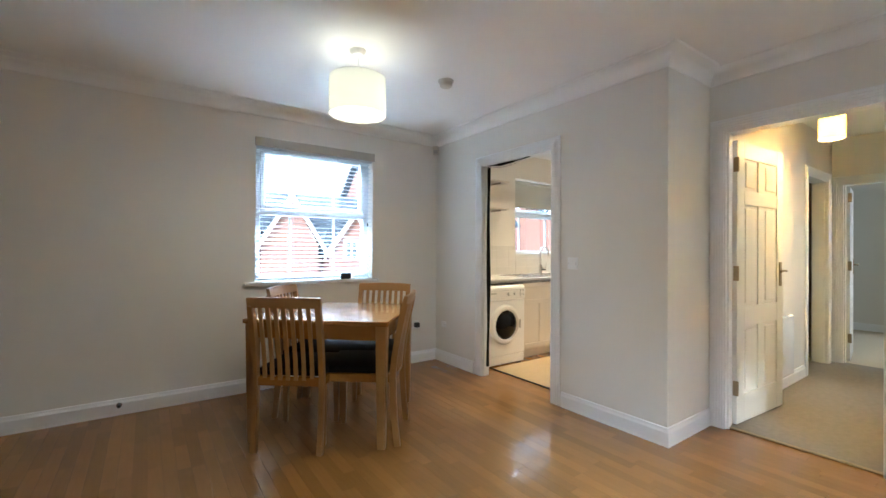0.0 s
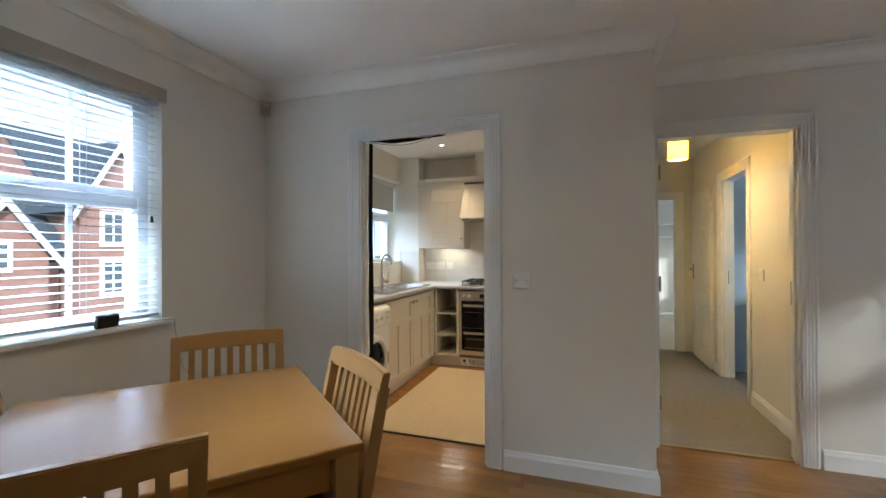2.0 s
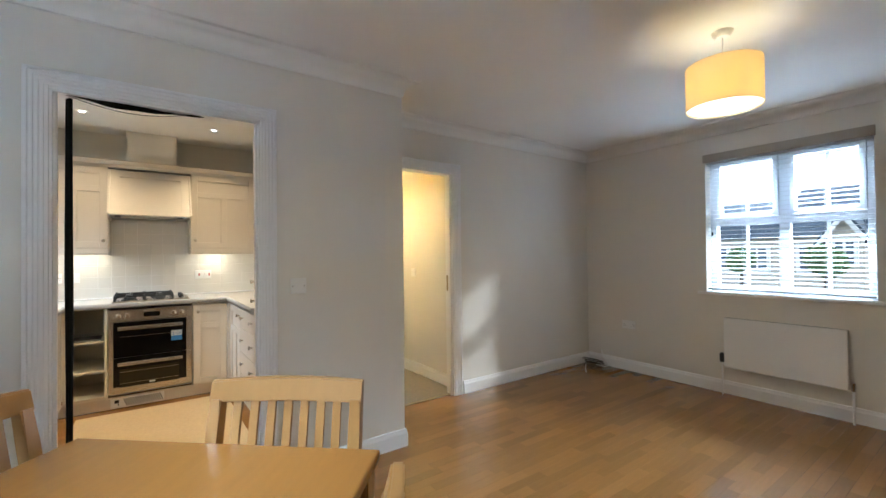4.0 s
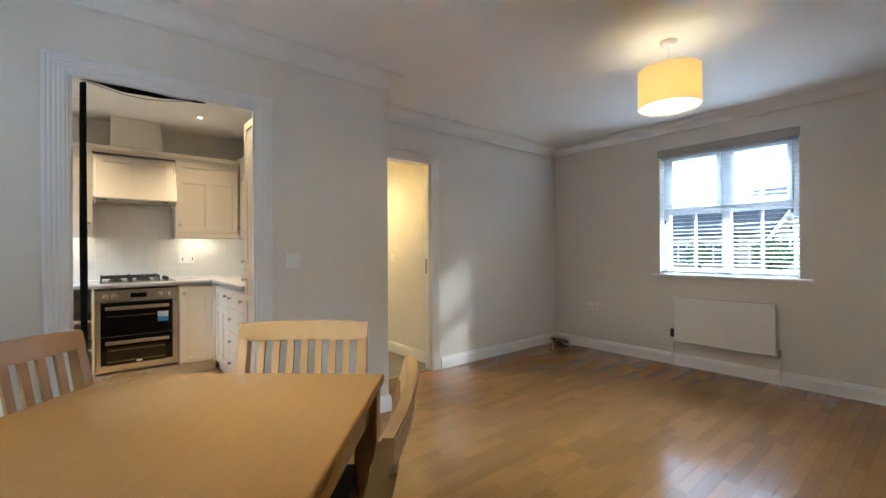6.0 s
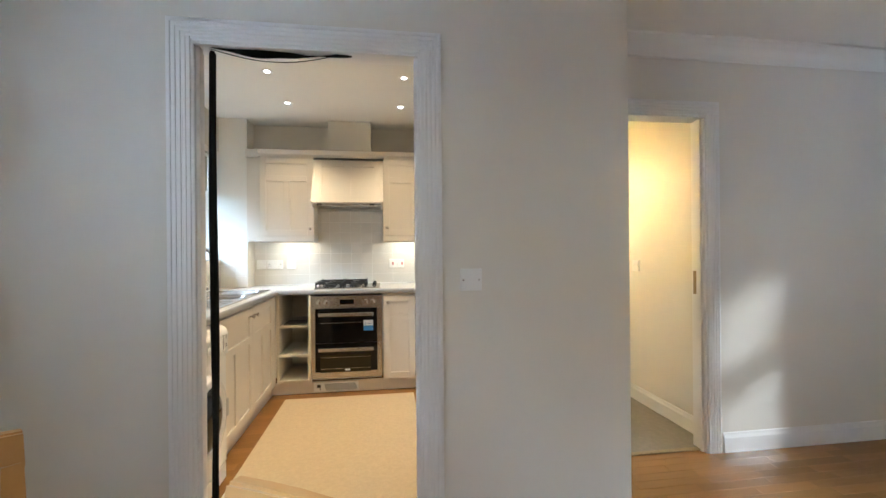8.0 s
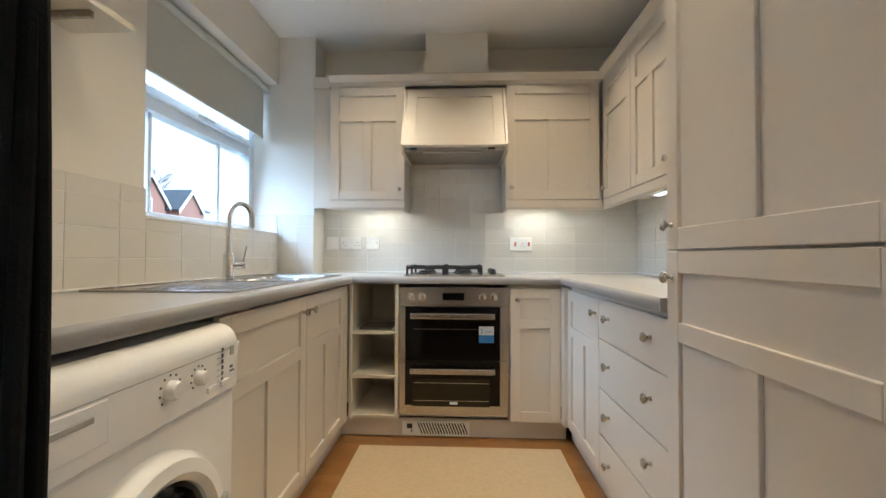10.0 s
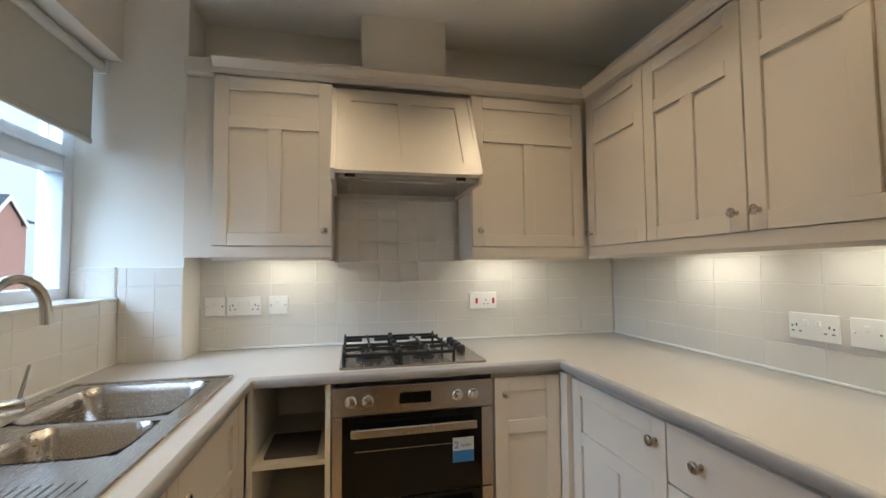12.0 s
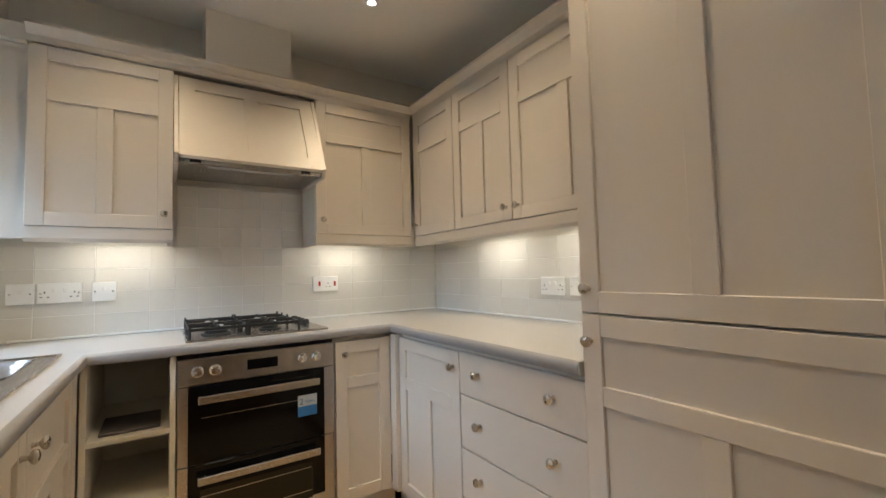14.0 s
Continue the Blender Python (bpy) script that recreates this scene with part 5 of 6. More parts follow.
solid("latch_plate", boxed((5.2265, HS - 0.062, 0.93, 5.2278, HS - 0.035, 1.06)), IRON, "dark latch plate in the bathroom door frame", "latch plate")

# bedroom: wardrobe shelf, and a fill lamp added in an unseen wall opening
bw = thing("bedroom_wardrobe", (8.8, 0.15, 0), "white open wardrobe with shelf and rail", "wardrobe")
part("side_panel", boxed((8.55, 0.98, 0.004, 9.09, 1.0, 2.2)), GLOSS, bw)
part("shelf", boxed((8.55, -0.78, 1.72, 9.09, 0.978, 1.74)), GLOSS, bw)
part("shelf", boxed((8.55, -0.78, 1.50, 9.09, 0.978, 1.52)), GLOSS, bw)
lamp_area("bedroom_fill_light", pose(7.7, -0.85, 1.5, 90, 0, 0), 2.4, (0.85, 0.93, 1.0), 1.2, 1.1)

# bathroom: basin on pedestal, mirror shelf, fill lamp added in an unseen wall opening
basin = thing("wash_basin", (4.95, -0.25, 0), "white pedestal wash basin in the bathroom", "wash basin")
part("bowl", lathe(bmesh.new(), [(0.09, 0.68), (0.20, 0.74), (0.25, 0.82), (0.25, 0.845), (0.22, 0.845), (0.16, 0.76), (0.0, 0.74)], Matrix.Translation((5.22, -0.30, 0)), 32), ENAMEL, basin, smooth=True)
part("pedestal", lathe(bmesh.new(), [(0.11, 0.0), (0.085, 0.1), (0.08, 0.68), (0.09, 0.69)], Matrix.Translation((5.22, -0.30, 0)), 24), ENAMEL, basin, smooth=True)
part("tap", tube(bmesh.new(), [(5.40, -0.30, 0.84), (5.40, -0.30, 0.93), (5.33, -0.30, 0.95)], 0.01), CHROME, basin, smooth=True)
cab = thing("bathroom_cabinet", (5.43, -0.3, 1.3), "white mirrored bathroom cabinet over the basin", "bathroom cabinet")
part("body", boxed((5.38, -0.6, 1.3, 5.498, 0.0, 1.9), bevel=0.004), GLOSS, cab)
part("mirror", boxed((5.374, -0.58, 1.32, 5.379, -0.02, 1.88)), CHROME, cab)
lamp_area("bathroom_fill_light", pose(4.75, -1.30, 1.6, 90, 0, 0), 1.7, (0.75, 0.88, 1.0), 0.7, 0.7)

# ---- fly screen gathered at the kitchen door ----
screen = thing("fly_screen", (2.87, 2.94, 0), "black mesh fly screen curtain tied back at the kitchen doorway", "door screen")
rng = random.Random(4)
for k in range(7):
    bm = bmesh.new()
    x, y = WX + 0.032 + rng.uniform(-0.008, 0.008), 2.937 + rng.uniform(-0.009, 0.009)
    ph = rng.uniform(0, 6)
    pts = [(x + 0.006 * math.sin(z * 5 + ph), y + 0.002 * math.sin(z * 3.4 + ph * 2), z) for z in [0.10 + 0.1095 * j for j in range(18)]]
    tube(bm, pts, rng.uniform(0.005, 0.008), 8)
    part("gathered_fold", bm, FABRIC, screen, smooth=True)
bm = bmesh.new()
rings = []
for j in range(25):
    u = j / 24
    y = 2.97 - 0.60 * u
    sag = 0.032 * math.sin(math.pi * min(1.0, u * 1.02)) ** 0.8
    row = []
    for q in range(6):
        v = q / 5
        row.append(bm.verts.new((WX + 0.030 + 0.014 * math.sin(5 * v + 9 * u), y, 1.985 - sag * v - 0.002 * math.sin(23 * u + 7 * v))))
    rings.append(row)
for a, b in zip(rings, rings[1:]):
    for q in range(5):
        bm.faces.new((a[q], a[q + 1], b[q + 1], b[q]))
bmesh.ops.solidify(bm, geom=bm.faces[:], thickness=0.003)
part("header_swag", bm, FABRIC, screen, smooth=True)
bm = bmesh.new()
for d, sg in ((0.0, 0.046),):
    tube(bm, [(WX + 0.032 + d, 2.97 - 0.52 * j / 14, 1.984 - sg * math.sin(math.pi * j / 14)) for j in range(15)], 0.0016, 6)
part("hem_cord", bm, FABRIC, screen)
solid("door_screen_edging", boxed((3.045, DOOR_Y0 - 0.08, 0.0015, 3.060, 3.13, 0.010), bevel=0.002), IRON, "thin black edging along the kitchen mat", "edging strip", S)

# ---- switches and sockets ----


def plate(axis, face, out, a, z, w, h, label, category, rockers=(), holes=(), red=()):
    """A moulded plate on a wall face with rockers (offset along the wall) and pin holes."""
    base = (face, a, z) if axis == "x" else (a, face, z)
    ob = thing("wall_switch" if category == "light switch" else "wall_socket", base, label, category, "white wall plates")

    def at(a0, a1, z0, z1, d0, d1, bev=0.0):
        bm = bmesh.new()
        if axis == "x":
            box(bm, face + out * d0, a0, z0, face + out * d1, a1, z1, bev)
        else:
            box(bm, a0, face + out * d0, z0, a1, face + out * d1, z1, bev)
        return bm

    part("plate", at(a - w / 2, a + w / 2, z - h / 2, z + h / 2, 0.0, 0.011, 0.003), PLASTIC, ob)
    for r in rockers:
        part("rocker", at(a + r - 0.0065, a + r + 0.0065, z - 0.008 + 0.012, z + 0.010 + 0.012, 0.010, 0.016, 0.002), PLASTIC, ob)
    for r in red:
        part("rocker", at(a + r - 0.006, a + r + 0.006, z - 0.014, z + 0.014, 0.010, 0.015, 0.002), REDPLASTIC, ob, "red rocker switch")
    for r in holes:
        for dx, dz, ww, hh in ((0, 0.004, 0.0022, 0.0045), (-0.011, -0.016, 0.004, 0.002), (0.011, -0.016, 0.004, 0.002)):
            part("pin_hole", at(a + r + dx - ww, a + r + dx + ww, z + dz - hh, z + dz + hh, 0.0105, 0.0116), INK, ob)
    for sx in (-1, 1):
        part("screw", at(a + sx * (w / 2 - 0.012) - 0.003, a + sx * (w / 2 - 0.012) + 0.003, z - 0.003, z + 0.003, 0.0105, 0.0118, 0.0008), CHROME if not red else PLASTIC, ob)
    return ob


plate("x", WX, -1, 1.957, 1.092, 0.088, 0.088, "white square light switch beside the kitchen doorway", "light switch", rockers=(0.0,))
plate("y", HS, 1, 4.235, 1.07, 0.085, 0.085, "white square light switch in the hall", "light switch", rockers=(0.0,))
plate("y", SY, 1, 2.88, 0.49, 0.146, 0.086, "white double socket low on the lounge wall", "socket", rockers=(-0.02, 0.02), holes=(-0.045, 0.045))
plate("x", WX, -1, 3.60, 0.40, 0.075, 0.06, "small white telephone socket near the room corner", "socket")
plate("y", NY, -1, 2.55, 0.40, 0.086, 0.086, "white socket with black plug under the dining window", "socket")
TF = EX - 0.010
plate("x", TF, -1, 3.448, 1.083, 0.086, 0.086, "white fused switch on the kitchen tiles", "socket", rockers=(0.0,))
plate("x", TF, -1, 3.325, 1.083, 0.146, 0.086, "white double socket on the kitchen tiles", "socket", rockers=(-0.018, 0.018), holes=(-0.048, 0.048))
plate("x", TF, -1, 3.177, 1.083, 0.086, 0.086, "white cooker ignition switch on the kitchen tiles", "socket", rockers=(0.0,))
plate("x", TF, -1, 2.175, 1.080, 0.146, 0.086, "white cooker socket with red rockers on the tiles", "socket", holes=(-0.015,), red=(0.035, -0.055))
TS = KY + 0.010
plate("y", TS, 1, 4.295, 1.05, 0.146, 0.086, "white double socket on the kitchen tiles", "socket", rockers=(-0.018, 0.018), holes=(-0.048, 0.048))
plate("y", TS, 1, 4.150, 1.05, 0.086, 0.086, "white fused switch on the kitchen tiles", "socket", rockers=(0.0,))
pl = plate("y", TS, 1, 4.038, 1.05, 0.086, 0.086, "white switch with printed caption on the tiles", "socket", rockers=(0.0,))
part("caption_bar", boxed((4.008, TS + 0.0105, 1.075, 4.068, TS + 0.0118, 1.079)), INK, pl)

# ---- lounge things ----
rad = thing("radiator", (1.56, SY + 0.05, 0.2), "white flat panel radiator under the lounge window", "radiator")
part("panel", boxed((1.16, SY + 0.045, 0.245, 1.957, SY + 0.085, 0.68), bevel=0.008), ENAMEL, rad)
part("rear_panel", boxed((1.17, SY + 0.03, 0.255, 1.947, SY + 0.044, 0.67), bevel=0.004), ENAMEL, rad)
bm = bmesh.new()
for k in range(12):
    box(bm, 1.185 + k * 0.064, SY + 0.05, 0.6805, 1.235 + k * 0.064, SY + 0.08, 0.683)
part("top_grille", bm, GREYPLASTIC, rad)
for px in (1.14, 1.98):
    bm = bmesh.new()
    rod(bm, (px, SY + 0.055, 0.0), (px, SY + 0.055, 0.27), 0.0075, n=12)
    rod(bm, (px, SY + 0.055, 0.27), (1.165 if px < 1.5 else 1.95, SY + 0.055, 0.27), 0.0085, n=12)
    part("pipe", bm, ENAMEL, rad, smooth=True)
part("valve", lathe(bmesh.new(), [(0.014, 0.24), (0.014, 0.30), (0.0, 0.302)], Matrix.Translation((1.14, SY + 0.055, 0)), 16), CHROME, rad, smooth=True)
part("valve_head", lathe(bmesh.new(), [(0.016, 0.285), (0.02, 0.30), (0.02, 0.355), (0.014, 0.365), (0.0, 0.366)], Matrix.Translation((1.98, SY + 0.055, 0)), 18), BLACKPLASTIC, rad, "thermostatic valve head", smooth=True)

cable = thing("coiled_cable", (3.26, -1.44, 0.0), "tangled dark and white aerial cables on the floor corner", "cable")
bm, rng = bmesh.new(), random.Random(9)
for k in range(5):
    r, ph = 0.085 + rng.uniform(-0.02, 0.03), rng.uniform(0, 6)
    cx, cy = 3.25 + rng.uniform(-0.02, 0.02), -1.42 + rng.uniform(-0.02, 0.02)
    tube(bm, [(cx + r * 1.2 * math.cos(a + ph), cy + r * 0.8 * math.sin(a + ph), 0.010 + 0.016 * k + (0.004 + 0.012 * k / 4) * math.sin(a + ph)) for a in [2 * math.pi * j / 22 for j in range(23)]], 0.0045, 7)
part("coil", bm, BLACKPLASTIC, cable, smooth=True)
bm = bmesh.new()
tube(bm, [(3.18, -1.38, 0.03), (3.10, -1.44, 0.012), (3.10, -1.50, 0.02), (3.18, -1.51, 0.10), (3.20, -1.52, 0.17)], 0.005, 7)
tube(bm, [(3.28, -1.34, 0.02), (3.20, -1.22, 0.008), (3.12, -1.12, 0.006)], 0.004, 7)
part("lead", bm, PLASTIC, cable, "pale cable end", smooth=True)

tv = thing("aerial_socket", (0.08, NY - 0.02, 0.06), "small chrome and black aerial point on the skirting", "socket")
part("collar", rod(bmesh.new(), (0.08, NY - 0.0165, 0.075), (0.08, NY - 0.026, 0.075), 0.017), CHROME, tv, smooth=True)
part("plug", rod(bmesh.new(), (0.08, NY - 0.024, 0.075), (0.08, NY - 0.055, 0.072), 0.010), BLACKPLASTIC, tv, smooth=True)
ph = thing("clock_unit", (1.765, NY + 0.0, 0.907), "small black desk gadget on the window sill", "gadget")
bm = boxed((-0.05, -0.012, 0.002, 0.05, 0.012, 0.062), bevel=0.006)
bm.transform(pose(1.765, NY - 0.018, 0.907, 12, 0, 4))
part("screen", bm, BLACKPLASTIC, ph)
part("stand", boxed((1.73, NY - 0.02, 0.907, 1.80, NY + 0.002, 0.914), bevel=0.002), BLACKPLASTIC, ph)
lead = thing("power_lead", (2.2, NY - 0.02, 0.3), "thin grey lead hanging from the sill to the socket", "cable")
part("lead", tube(bmesh.new(), [(1.80, NY - 0.03, 0.912), (1.95, NY - 0.05, 0.911), (2.08, NY - 0.052, 0.905), (2.11, NY - 0.03, 0.80), (2.16, NY - 0.015, 0.62), (2.30, NY - 0.012, 0.46), (2.46, NY - 0.02, 0.40), (2.52, NY - 0.03, 0.40)], 0.0022, 6), GREYPLASTIC, lead, smooth=True)
part("plug", boxed((2.525, NY - 0.055, 0.375, 2.575, NY - 0.0115, 0.425), bevel=0.006), BLACKPLASTIC, lead, "black mains plug")

mat = solid("floor_mat", boxed((3.06, 2.06, 0.0015, 4.70, 3.10, 0.009), bevel=0.003), MAT, "tan woven mat covering the kitchen floor", "floor mat")

# ---- outdoors ----
GZ = -2.9
solid("ground", boxed((-400, -400, GZ - 0.1, 400, 400, GZ)), GRASS, "grass and paving round the houses", "ground", S)
solid("road", boxed((-80, 8.0, GZ, 80, 13.0, GZ + 0.02), (-80, -14.5, GZ, 80, -9.5, GZ + 0.02)), ASPHALT, "grey asphalt estate road", "road", S)


def roof_slope(bm, a, b, c, d, thick=0.12):
    nn = (Vector(b) - Vector(a)).cross(Vector(d) - Vector(a)).normalized()
    if nn.z < 0:
        nn = -nn
    prism(bm, [a, b, c, d], nn * thick)


def far_window(house, x, y, z, w, h, face):
    """A small-paned white window on a wall that looks along face (-1 or +1 in y)."""
    win = part("window", boxed((x - w / 2 - 0.09, y, z - 0.09, x + w / 2 + 0.09, y + face * 0.06, z + h + 0.13)), BARGE, house)
    for k in range(2):
        for j in range(3):
            x0, z0 = x - w / 2 + k * w / 2 + 0.04, z + j * h / 3 + 0.03
            part("pane", boxed((x0, y + face * 0.05, z0, x0 + w / 2 - 0.08, y + face * 0.075, z0 + h / 3 - 0.06)), PANE_FAR, win)


def gable_house(x0, x1, y0, y1, eaves, ridge, face, gables, label, wall=None, windows=()):
    """Main roof along x between x0 and x1; gables (centre, half width, eaves, peak) push out on the side that looks along face."""
    wall = wall or BRICK
    h = thing("house", ((x0 + x1) / 2, (y0 + y1) / 2, GZ), label, "house", "houses across the road")
    part("wall", boxed((x0, y0, GZ, x1, y1, eaves)), wall, h)
    ym = (y0 + y1) / 2
    bm = bmesh.new()
    roof_slope(bm, (x0 - 0.3, y0 - 0.35, eaves - 0.05), (x1 + 0.3, y0 - 0.35, eaves - 0.05), (x1 + 0.3, ym, ridge), (x0 - 0.3, ym, ridge))
    roof_slope(bm, (x0 - 0.3, y1 + 0.35, eaves - 0.05), (x1 + 0.3, y1 + 0.35, eaves - 0.05), (x1 + 0.3, ym, ridge), (x0 - 0.3, ym, ridge))
    part("roof", bm, SLATE, h)
    bm = bmesh.new()
    for xx in (x0, x1 - 0.1):
        prism(bm, [(xx, y0, eaves), (xx, y1, eaves), (xx, ym, ridge)], (0.1, 0, 0))
    part("gable_end", bm, wall, h)
    front = y0 if face < 0 else y1
    for gx, hw, ge, pk in gables:
        yo = front + face * 0.9
        back = front - face * 3.5
        bm = bmesh.new()
        prism(bm, [(gx - hw, yo, GZ), (gx + hw, yo, GZ), (gx + hw, yo, ge), (gx, yo, pk), (gx - hw, yo, ge)], (0, -face * 0.89, 0))
        g = part("gable", bm, wall, h)
        bm = bmesh.new()
        for s in (-1, 1):
            roof_slope(bm, (gx, yo + face * 0.2, pk + 0.05), (gx + s * (hw + 0.25), yo + face * 0.2, ge - 0.2), (gx + s * (hw + 0.25), back, ge - 0.2), (gx, back, pk + 0.05))
        part("gable_roof", bm, SLATE, h)
        bm = bmesh.new()
        for s in (-1, 1):
            prism(bm, [(gx, yo + face * 0.2, pk + 0.12), (gx + s * (hw + 0.28), yo + face * 0.2, ge - 0.16), (gx + s * (hw + 0.28), yo + face * 0.2, ge - 0.42), (gx, yo + face * 0.2, pk - 0.16)], (0, face * 0.06, 0))
        part("bargeboard", bm, BARGE, h)
    for wx, wy, wz, ww, wh in windows:
        far_window(h, wx, wy, wz, ww, wh, face)
    return h


gable_house(4.9, 9.4, 17.9, 24.0, 1.3, 3.9, -1, [(4.88, 1.12, 1.36, 3.33), (7.55, 1.1, 1.15, 2.75)], "red brick house with slate roof and white gables",
            windows=[(7.43, 17.0, 0.80, 0.52, 0.72), (7.43, 17.0, -2.3, 0.9, 1.3), (5.05, 17.0, -2.3, 0.9, 1.3)])
gable_house(-7.0, 3.4, 20.0, 26.0, 0.9, 3.2, -1, [], "low red brick house with slate roof", windows=[(1.0, 20.0, -2.2, 0.9, 1.3), (2.6, 20.0, -0.6, 0.7, 1.0)])
gable_house(9.6, 18.0, 17.9, 24.5, 2.6, 5.8, -1, [(10.6, 1.15, 2.7, 5.0)], "tall red brick house with slate roof beyond the road",
            windows=[(10.45, 17.0, 1.55, 0.62, 1.05), (10.45, 17.0, -0.1, 0.62, 1.05), (10.45, 17.0, -2.3, 0.9, 1.3), (13.0, 17.9, 0.5, 0.8, 1.4)])
gable_house(24.5, 29.5, 22.9, 29.0, 4.6, 6.4, -1, [(27.5, 1.45, 4.4, 6.1)], "brick house with slate roof seen past the sink window", windows=[(27.4, 22.0, 3.5, 0.6, 1.0)])
gable_house(29.7, 34.5, 22.9, 29.0, 4.4, 5.6, -1, [(31.5, 1.15, 4.3, 5.6)], "brick house with slate roof further along")
gable_house(-3.0, 6.5, -28.0, -20.0, 1.84, 4.15, 1, [(4.4, 0.55, 1.6, 2.6)], "cream house with long slate roof across the street", RENDER_WALL,
            [(5.6, -20.0, 0.4, 0.8, 1.0), (2.6, -20.0, 0.4, 0.8, 1.0), (4.4, -19.1, 0.7, 0.6, 0.9), (-0.5, -20.0, 0.4, 0.8, 1.0)])
gable_house(6.8, 16.0, -28.4, -20.4, 1.84, 3.8, 1, [], "cream house with low slate roof across the street", RENDER_WALL,
            [(7.6, -20.4, 0.4, 0.8, 1.0), (9.2, -20.4, 0.4, 0.8, 1.0), (11.5, -20.4, 0.4, 0.8, 1.0)])


def clump(bm, rng, c, r, count, size):
    for _ in range(count):
        v = Vector((rng.gauss(0, 1), rng.gauss(0, 1), rng.gauss(0, 1))).normalized() * r * rng.uniform(0.72, 1.06)
        p = Vector(c) + Vector((v.x, v.y, v.z))
        m = Matrix.Translation(p) @ Euler((rng.uniform(0, 6), rng.uniform(0, 6), rng.uniform(0, 6))).to_matrix().to_4x4()
        q = [bm.verts.new(m @ Vector(w)) for w in ((-size, 0, 0), (0, -size * 0.45, 0.02), (size, 0, 0), (0, size * 0.45, 0.02))]
        bm.faces.new(q)


def bush(x, y, z0, r, label, seed):
    ob = thing("bush", (x, y, GZ), label, "bush", "clipped bushes")
    rng = random.Random(seed)
    part("trunk", rod(bmesh.new(), (x, y, GZ), (x, y, z0), 0.12, 0.07, 8), BARK, ob)
    bm = bmesh.new()
    for k in range(5):
        clump(bm, rng, (x + rng.uniform(-0.3, 0.3) * r, y + rng.uniform(-0.3, 0.3) * r, z0 + rng.uniform(-0.2, 0.25) * r), r * rng.uniform(0.65, 0.85), 520, 0.10)
    part("crown", bm, LEAF, ob)


bush(4.6, -17.5, 0.85, 0.62, "round clipped green bush across the street", 3)
bush(7.25, -17.5, 0.88, 0.52, "round clipped green bush across the street", 5)


def bare_tree(x, y, h, label, seed):
    ob = thing("tree", (x, y, GZ), label, "tree")
    rng = random.Random(seed)
    bm = bmesh.new()

    def grow(p, d, length, r, depth):
        q = p + d * length
        rod(bm, p, q, r, r * 0.65, 6)
        if depth:
            for _ in range(3):
                nd = (d + Vector((rng.uniform(-0.7, 0.7), rng.uniform(-0.7, 0.7), rng.uniform(-0.15, 0.45)))).normalized()
                grow(q, nd, length * rng.uniform(0.62, 0.8), r * 0.6, depth - 1)

    grow(Vector((x, y, GZ)), Vector((0, 0, 1)), h * 0.33, 0.28, 5)
    part("trunk", bm, BARK, ob)


bare_tree(33, 30, 11.5, "bare winter tree behind the houses", 2)

# ---- laid pieces: floor staves and wall tiles ----


def stave_mesh(w, l, mat):
    g = 0.0004
    return finish(boxed((g, g, -0.011, w - g, l - g, 0.0)), "stave", mat)


def lay_floor(name, x0, x1, y0, y1, near, label, seed):
    """Oak staves 65 mm wide along y; those inside near are parts, the rest one joined part."""
    rng = random.Random(seed)
    fl = solid(name, boxed((x0, y0, -0.0118, x1, y1, -0.0112)), OAK_REST, label, "floor", S)
    w, lengths = 0.065, (0.32, 0.40, 0.48)
    full = {l: stave_mesh(w, l, OAK) for l in lengths}
    verts, faces, made = [], [], 0
    x, col = x0, 0
    while x < x1 - 0.001:
        y = y0 - rng.uniform(0, 0.4)
        while y < y1 - 0.001:
            l = rng.choice(lengths)
            a, b, xe = max(y, y0), min(y + l, y1), min(x + w, x1)
            inside = near[0] <= x <= near[1] and near[2] <= y <= near[3]
            if inside and made < 300 and b - a > l - 1e-6 and xe - x > w - 1e-6:
                o = new("stave", full[l])
                o.parent = fl
                o.location = (x, y, 0)
                made += 1
            elif b - a > 0.005:
                g = 0.0004
                k = len(verts)
                for zz in (-0.011, 0.0):
                    verts += [(x + g, a + g, zz), (xe - g, a + g, zz), (xe - g, b - g, zz), (x + g, b - g, zz)]
                faces += [(k + 3, k + 2, k + 1, k), (k + 4, k + 5, k + 6, k + 7)] + [(k + j, k + (j + 1) % 4, k + 4 + (j + 1) % 4, k + 4 + j) for j in range(4)]
            y += l
        x += w
    me = bpy.data.meshes.new("stave_rest")
    me.from_pydata(verts, [], faces)
    me.materials.append(OAK_REST)
    o = new("stave_rest", me)
    o.parent = fl
    tagged(o, kind="stuff")


lay_floor("floor", WEST, HX + 0.05, SY, NY, (0.9, 3.2, -1.2, 2.6), "honey oak laminate floor laid in short staves", 1)
lay_floor("floor_kitchen", HX + 0.05, EX, KY, NY, (9, 9, 9, 9), "honey oak laminate floor under the kitchen mat", 2)


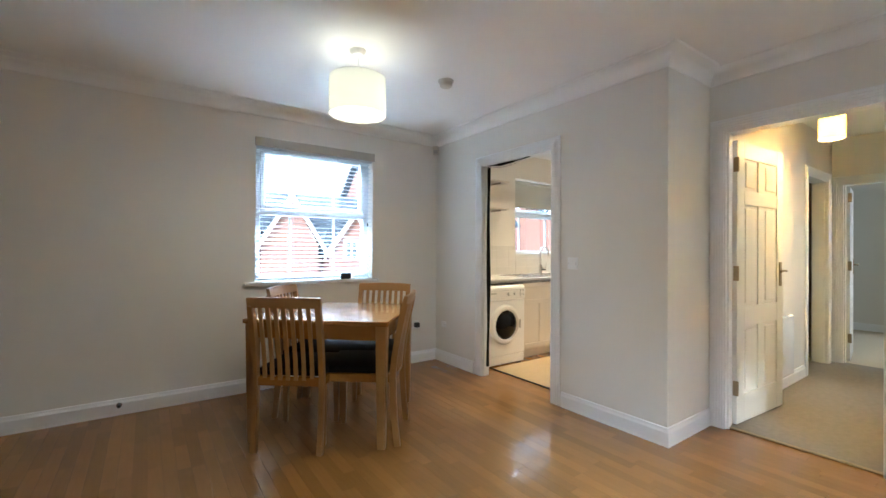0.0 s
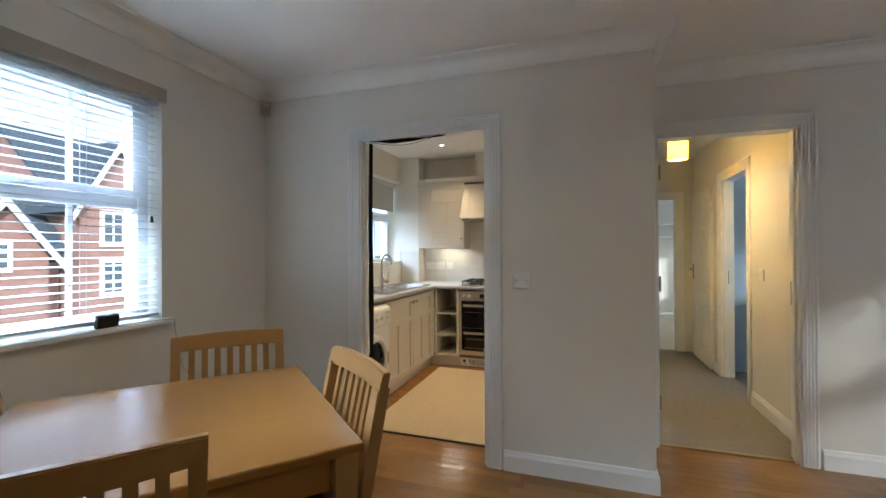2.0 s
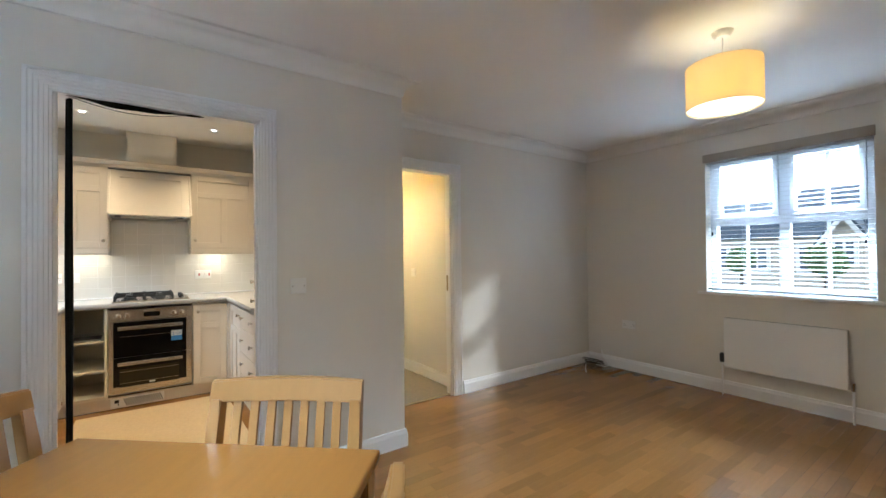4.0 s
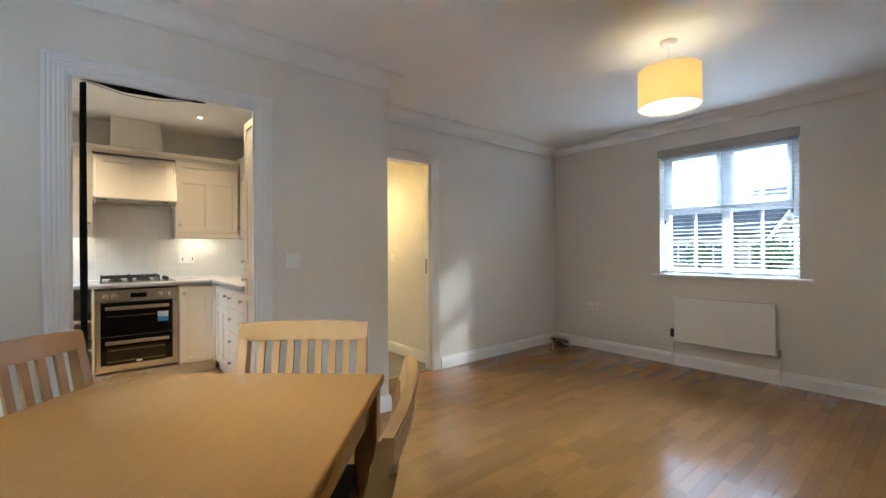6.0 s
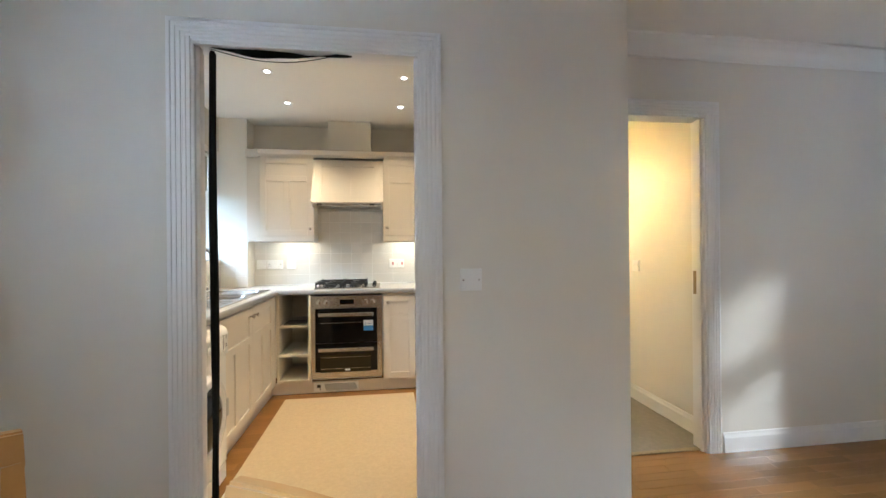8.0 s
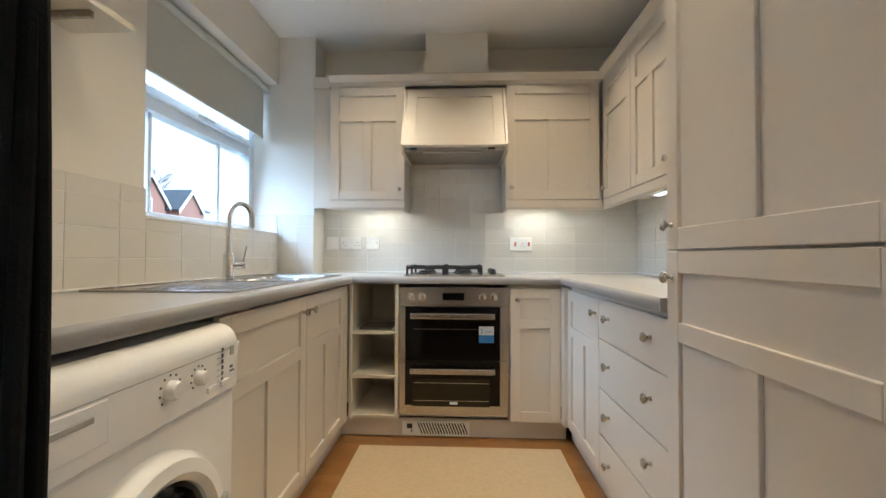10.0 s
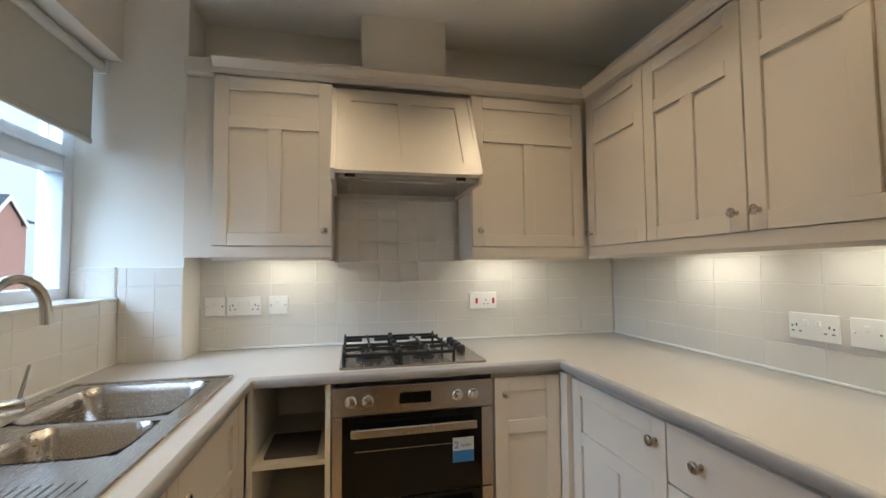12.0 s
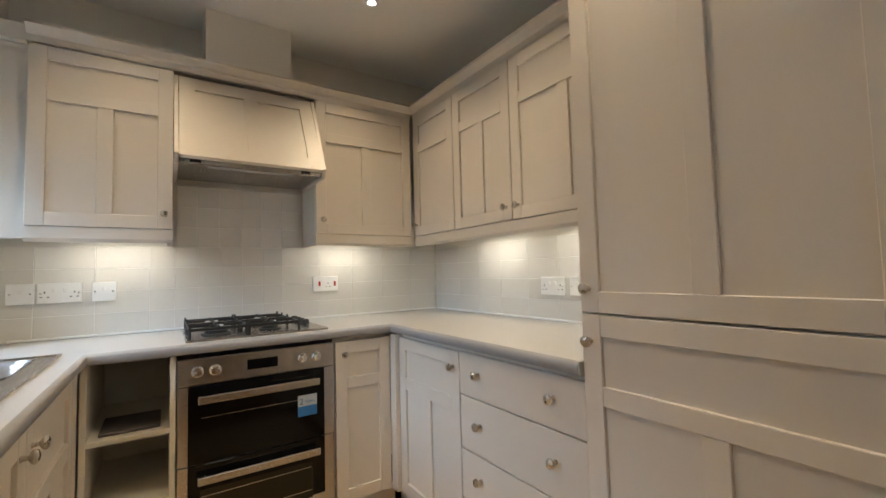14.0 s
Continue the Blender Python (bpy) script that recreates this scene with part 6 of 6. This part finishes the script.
def lay_tiles(wall_name, axis, face, out, a0, a1, z0, z1, tw, label, square=()):
    """Glazed tiles 100 mm high on a wall face, 8 mm thick on a grout bed, the joints recessed."""
    bed = boxed((face, a0, z0, face + out * 0.0080, a1, z1)) if axis == "x" else boxed((a0, face, z0, a1, face + out * 0.0080, z1))
    ob = solid(wall_name, bed, GROUT, label, "wall tiles", S)
    cache = {}

    def tile(a, b, low, high):
        g = 0.0010
        key = (round(b - a, 4), round(high - low, 4))
        if key not in cache:
            w, h = key
            bm = boxed((0, g, g, out * 0.0095, w - g, h - g), bevel=0.0012) if axis == "x" else boxed((g, 0, g, w - g, out * 0.0095, h - g), bevel=0.0012)
            cache[key] = finish(bm, "tile", TILE)
        o = new("tile", cache[key])
        o.parent = ob
        o.location = (face, a, low) if axis == "x" else (a, face, low)

    z = z0
    while z < z1 - 0.01:
        zt_ = min(z + 0.1, z1)
        a = a0
        while a < a1 - 0.01:
            w = 0.1 if any(s0 <= a < s1 for s0, s1 in square) else tw
            b = min(a + w, a1)
            if a1 - b < 0.012:
                b = a1
            tile(a, b, z, zt_)
            a = b
        z = zt_


lay_tiles("tiles_hob_wall", "x", EX, -1, KY + 0.01, 3.513, WT, 1.285, 0.2, "cream glazed tiles behind the hob", ((2.30, 2.92),))
lay_tiles("tiles_hood_wall", "x", EX, -1, 2.318, 2.906, 1.285, 1.60, 0.1, "cream glazed tiles under the hood")
lay_tiles("tiles_south_wall", "y", KY, 1, 3.666, EX - 0.011, WT, 1.285, 0.2, "cream glazed tiles over the long worktop")
lay_tiles("tiles_window_wall", "y", NY, -1, 4.02, 5.148, WT, 1.13, 0.2, "cream glazed tiles behind the sink")
lay_tiles("tiles_window_wall_side", "y", NY, -1, 2.90, 4.02, WT, 1.245, 0.2, "cream glazed tiles over the washing machine")
lay_tiles("tiles_pier", "x", 5.15, -1, 3.515, NY - 0.011, WT, 1.262, 0.1, "cream glazed tiles on the window pier")
solid("window_sill_tiles", boxed((4.02, NY - 0.011, 1.1305, 5.149, NY + 0.16, 1.142), bevel=0.002), TILE, "cream tiled sill of the sink window", "window sill", S)
lay_tiles("tiles_pier_reveal", "x", 5.15, -1, NY + 0.002, NY + 0.155, 1.1425, 1.262, 0.1, "cream glazed tiles in the window reveal")
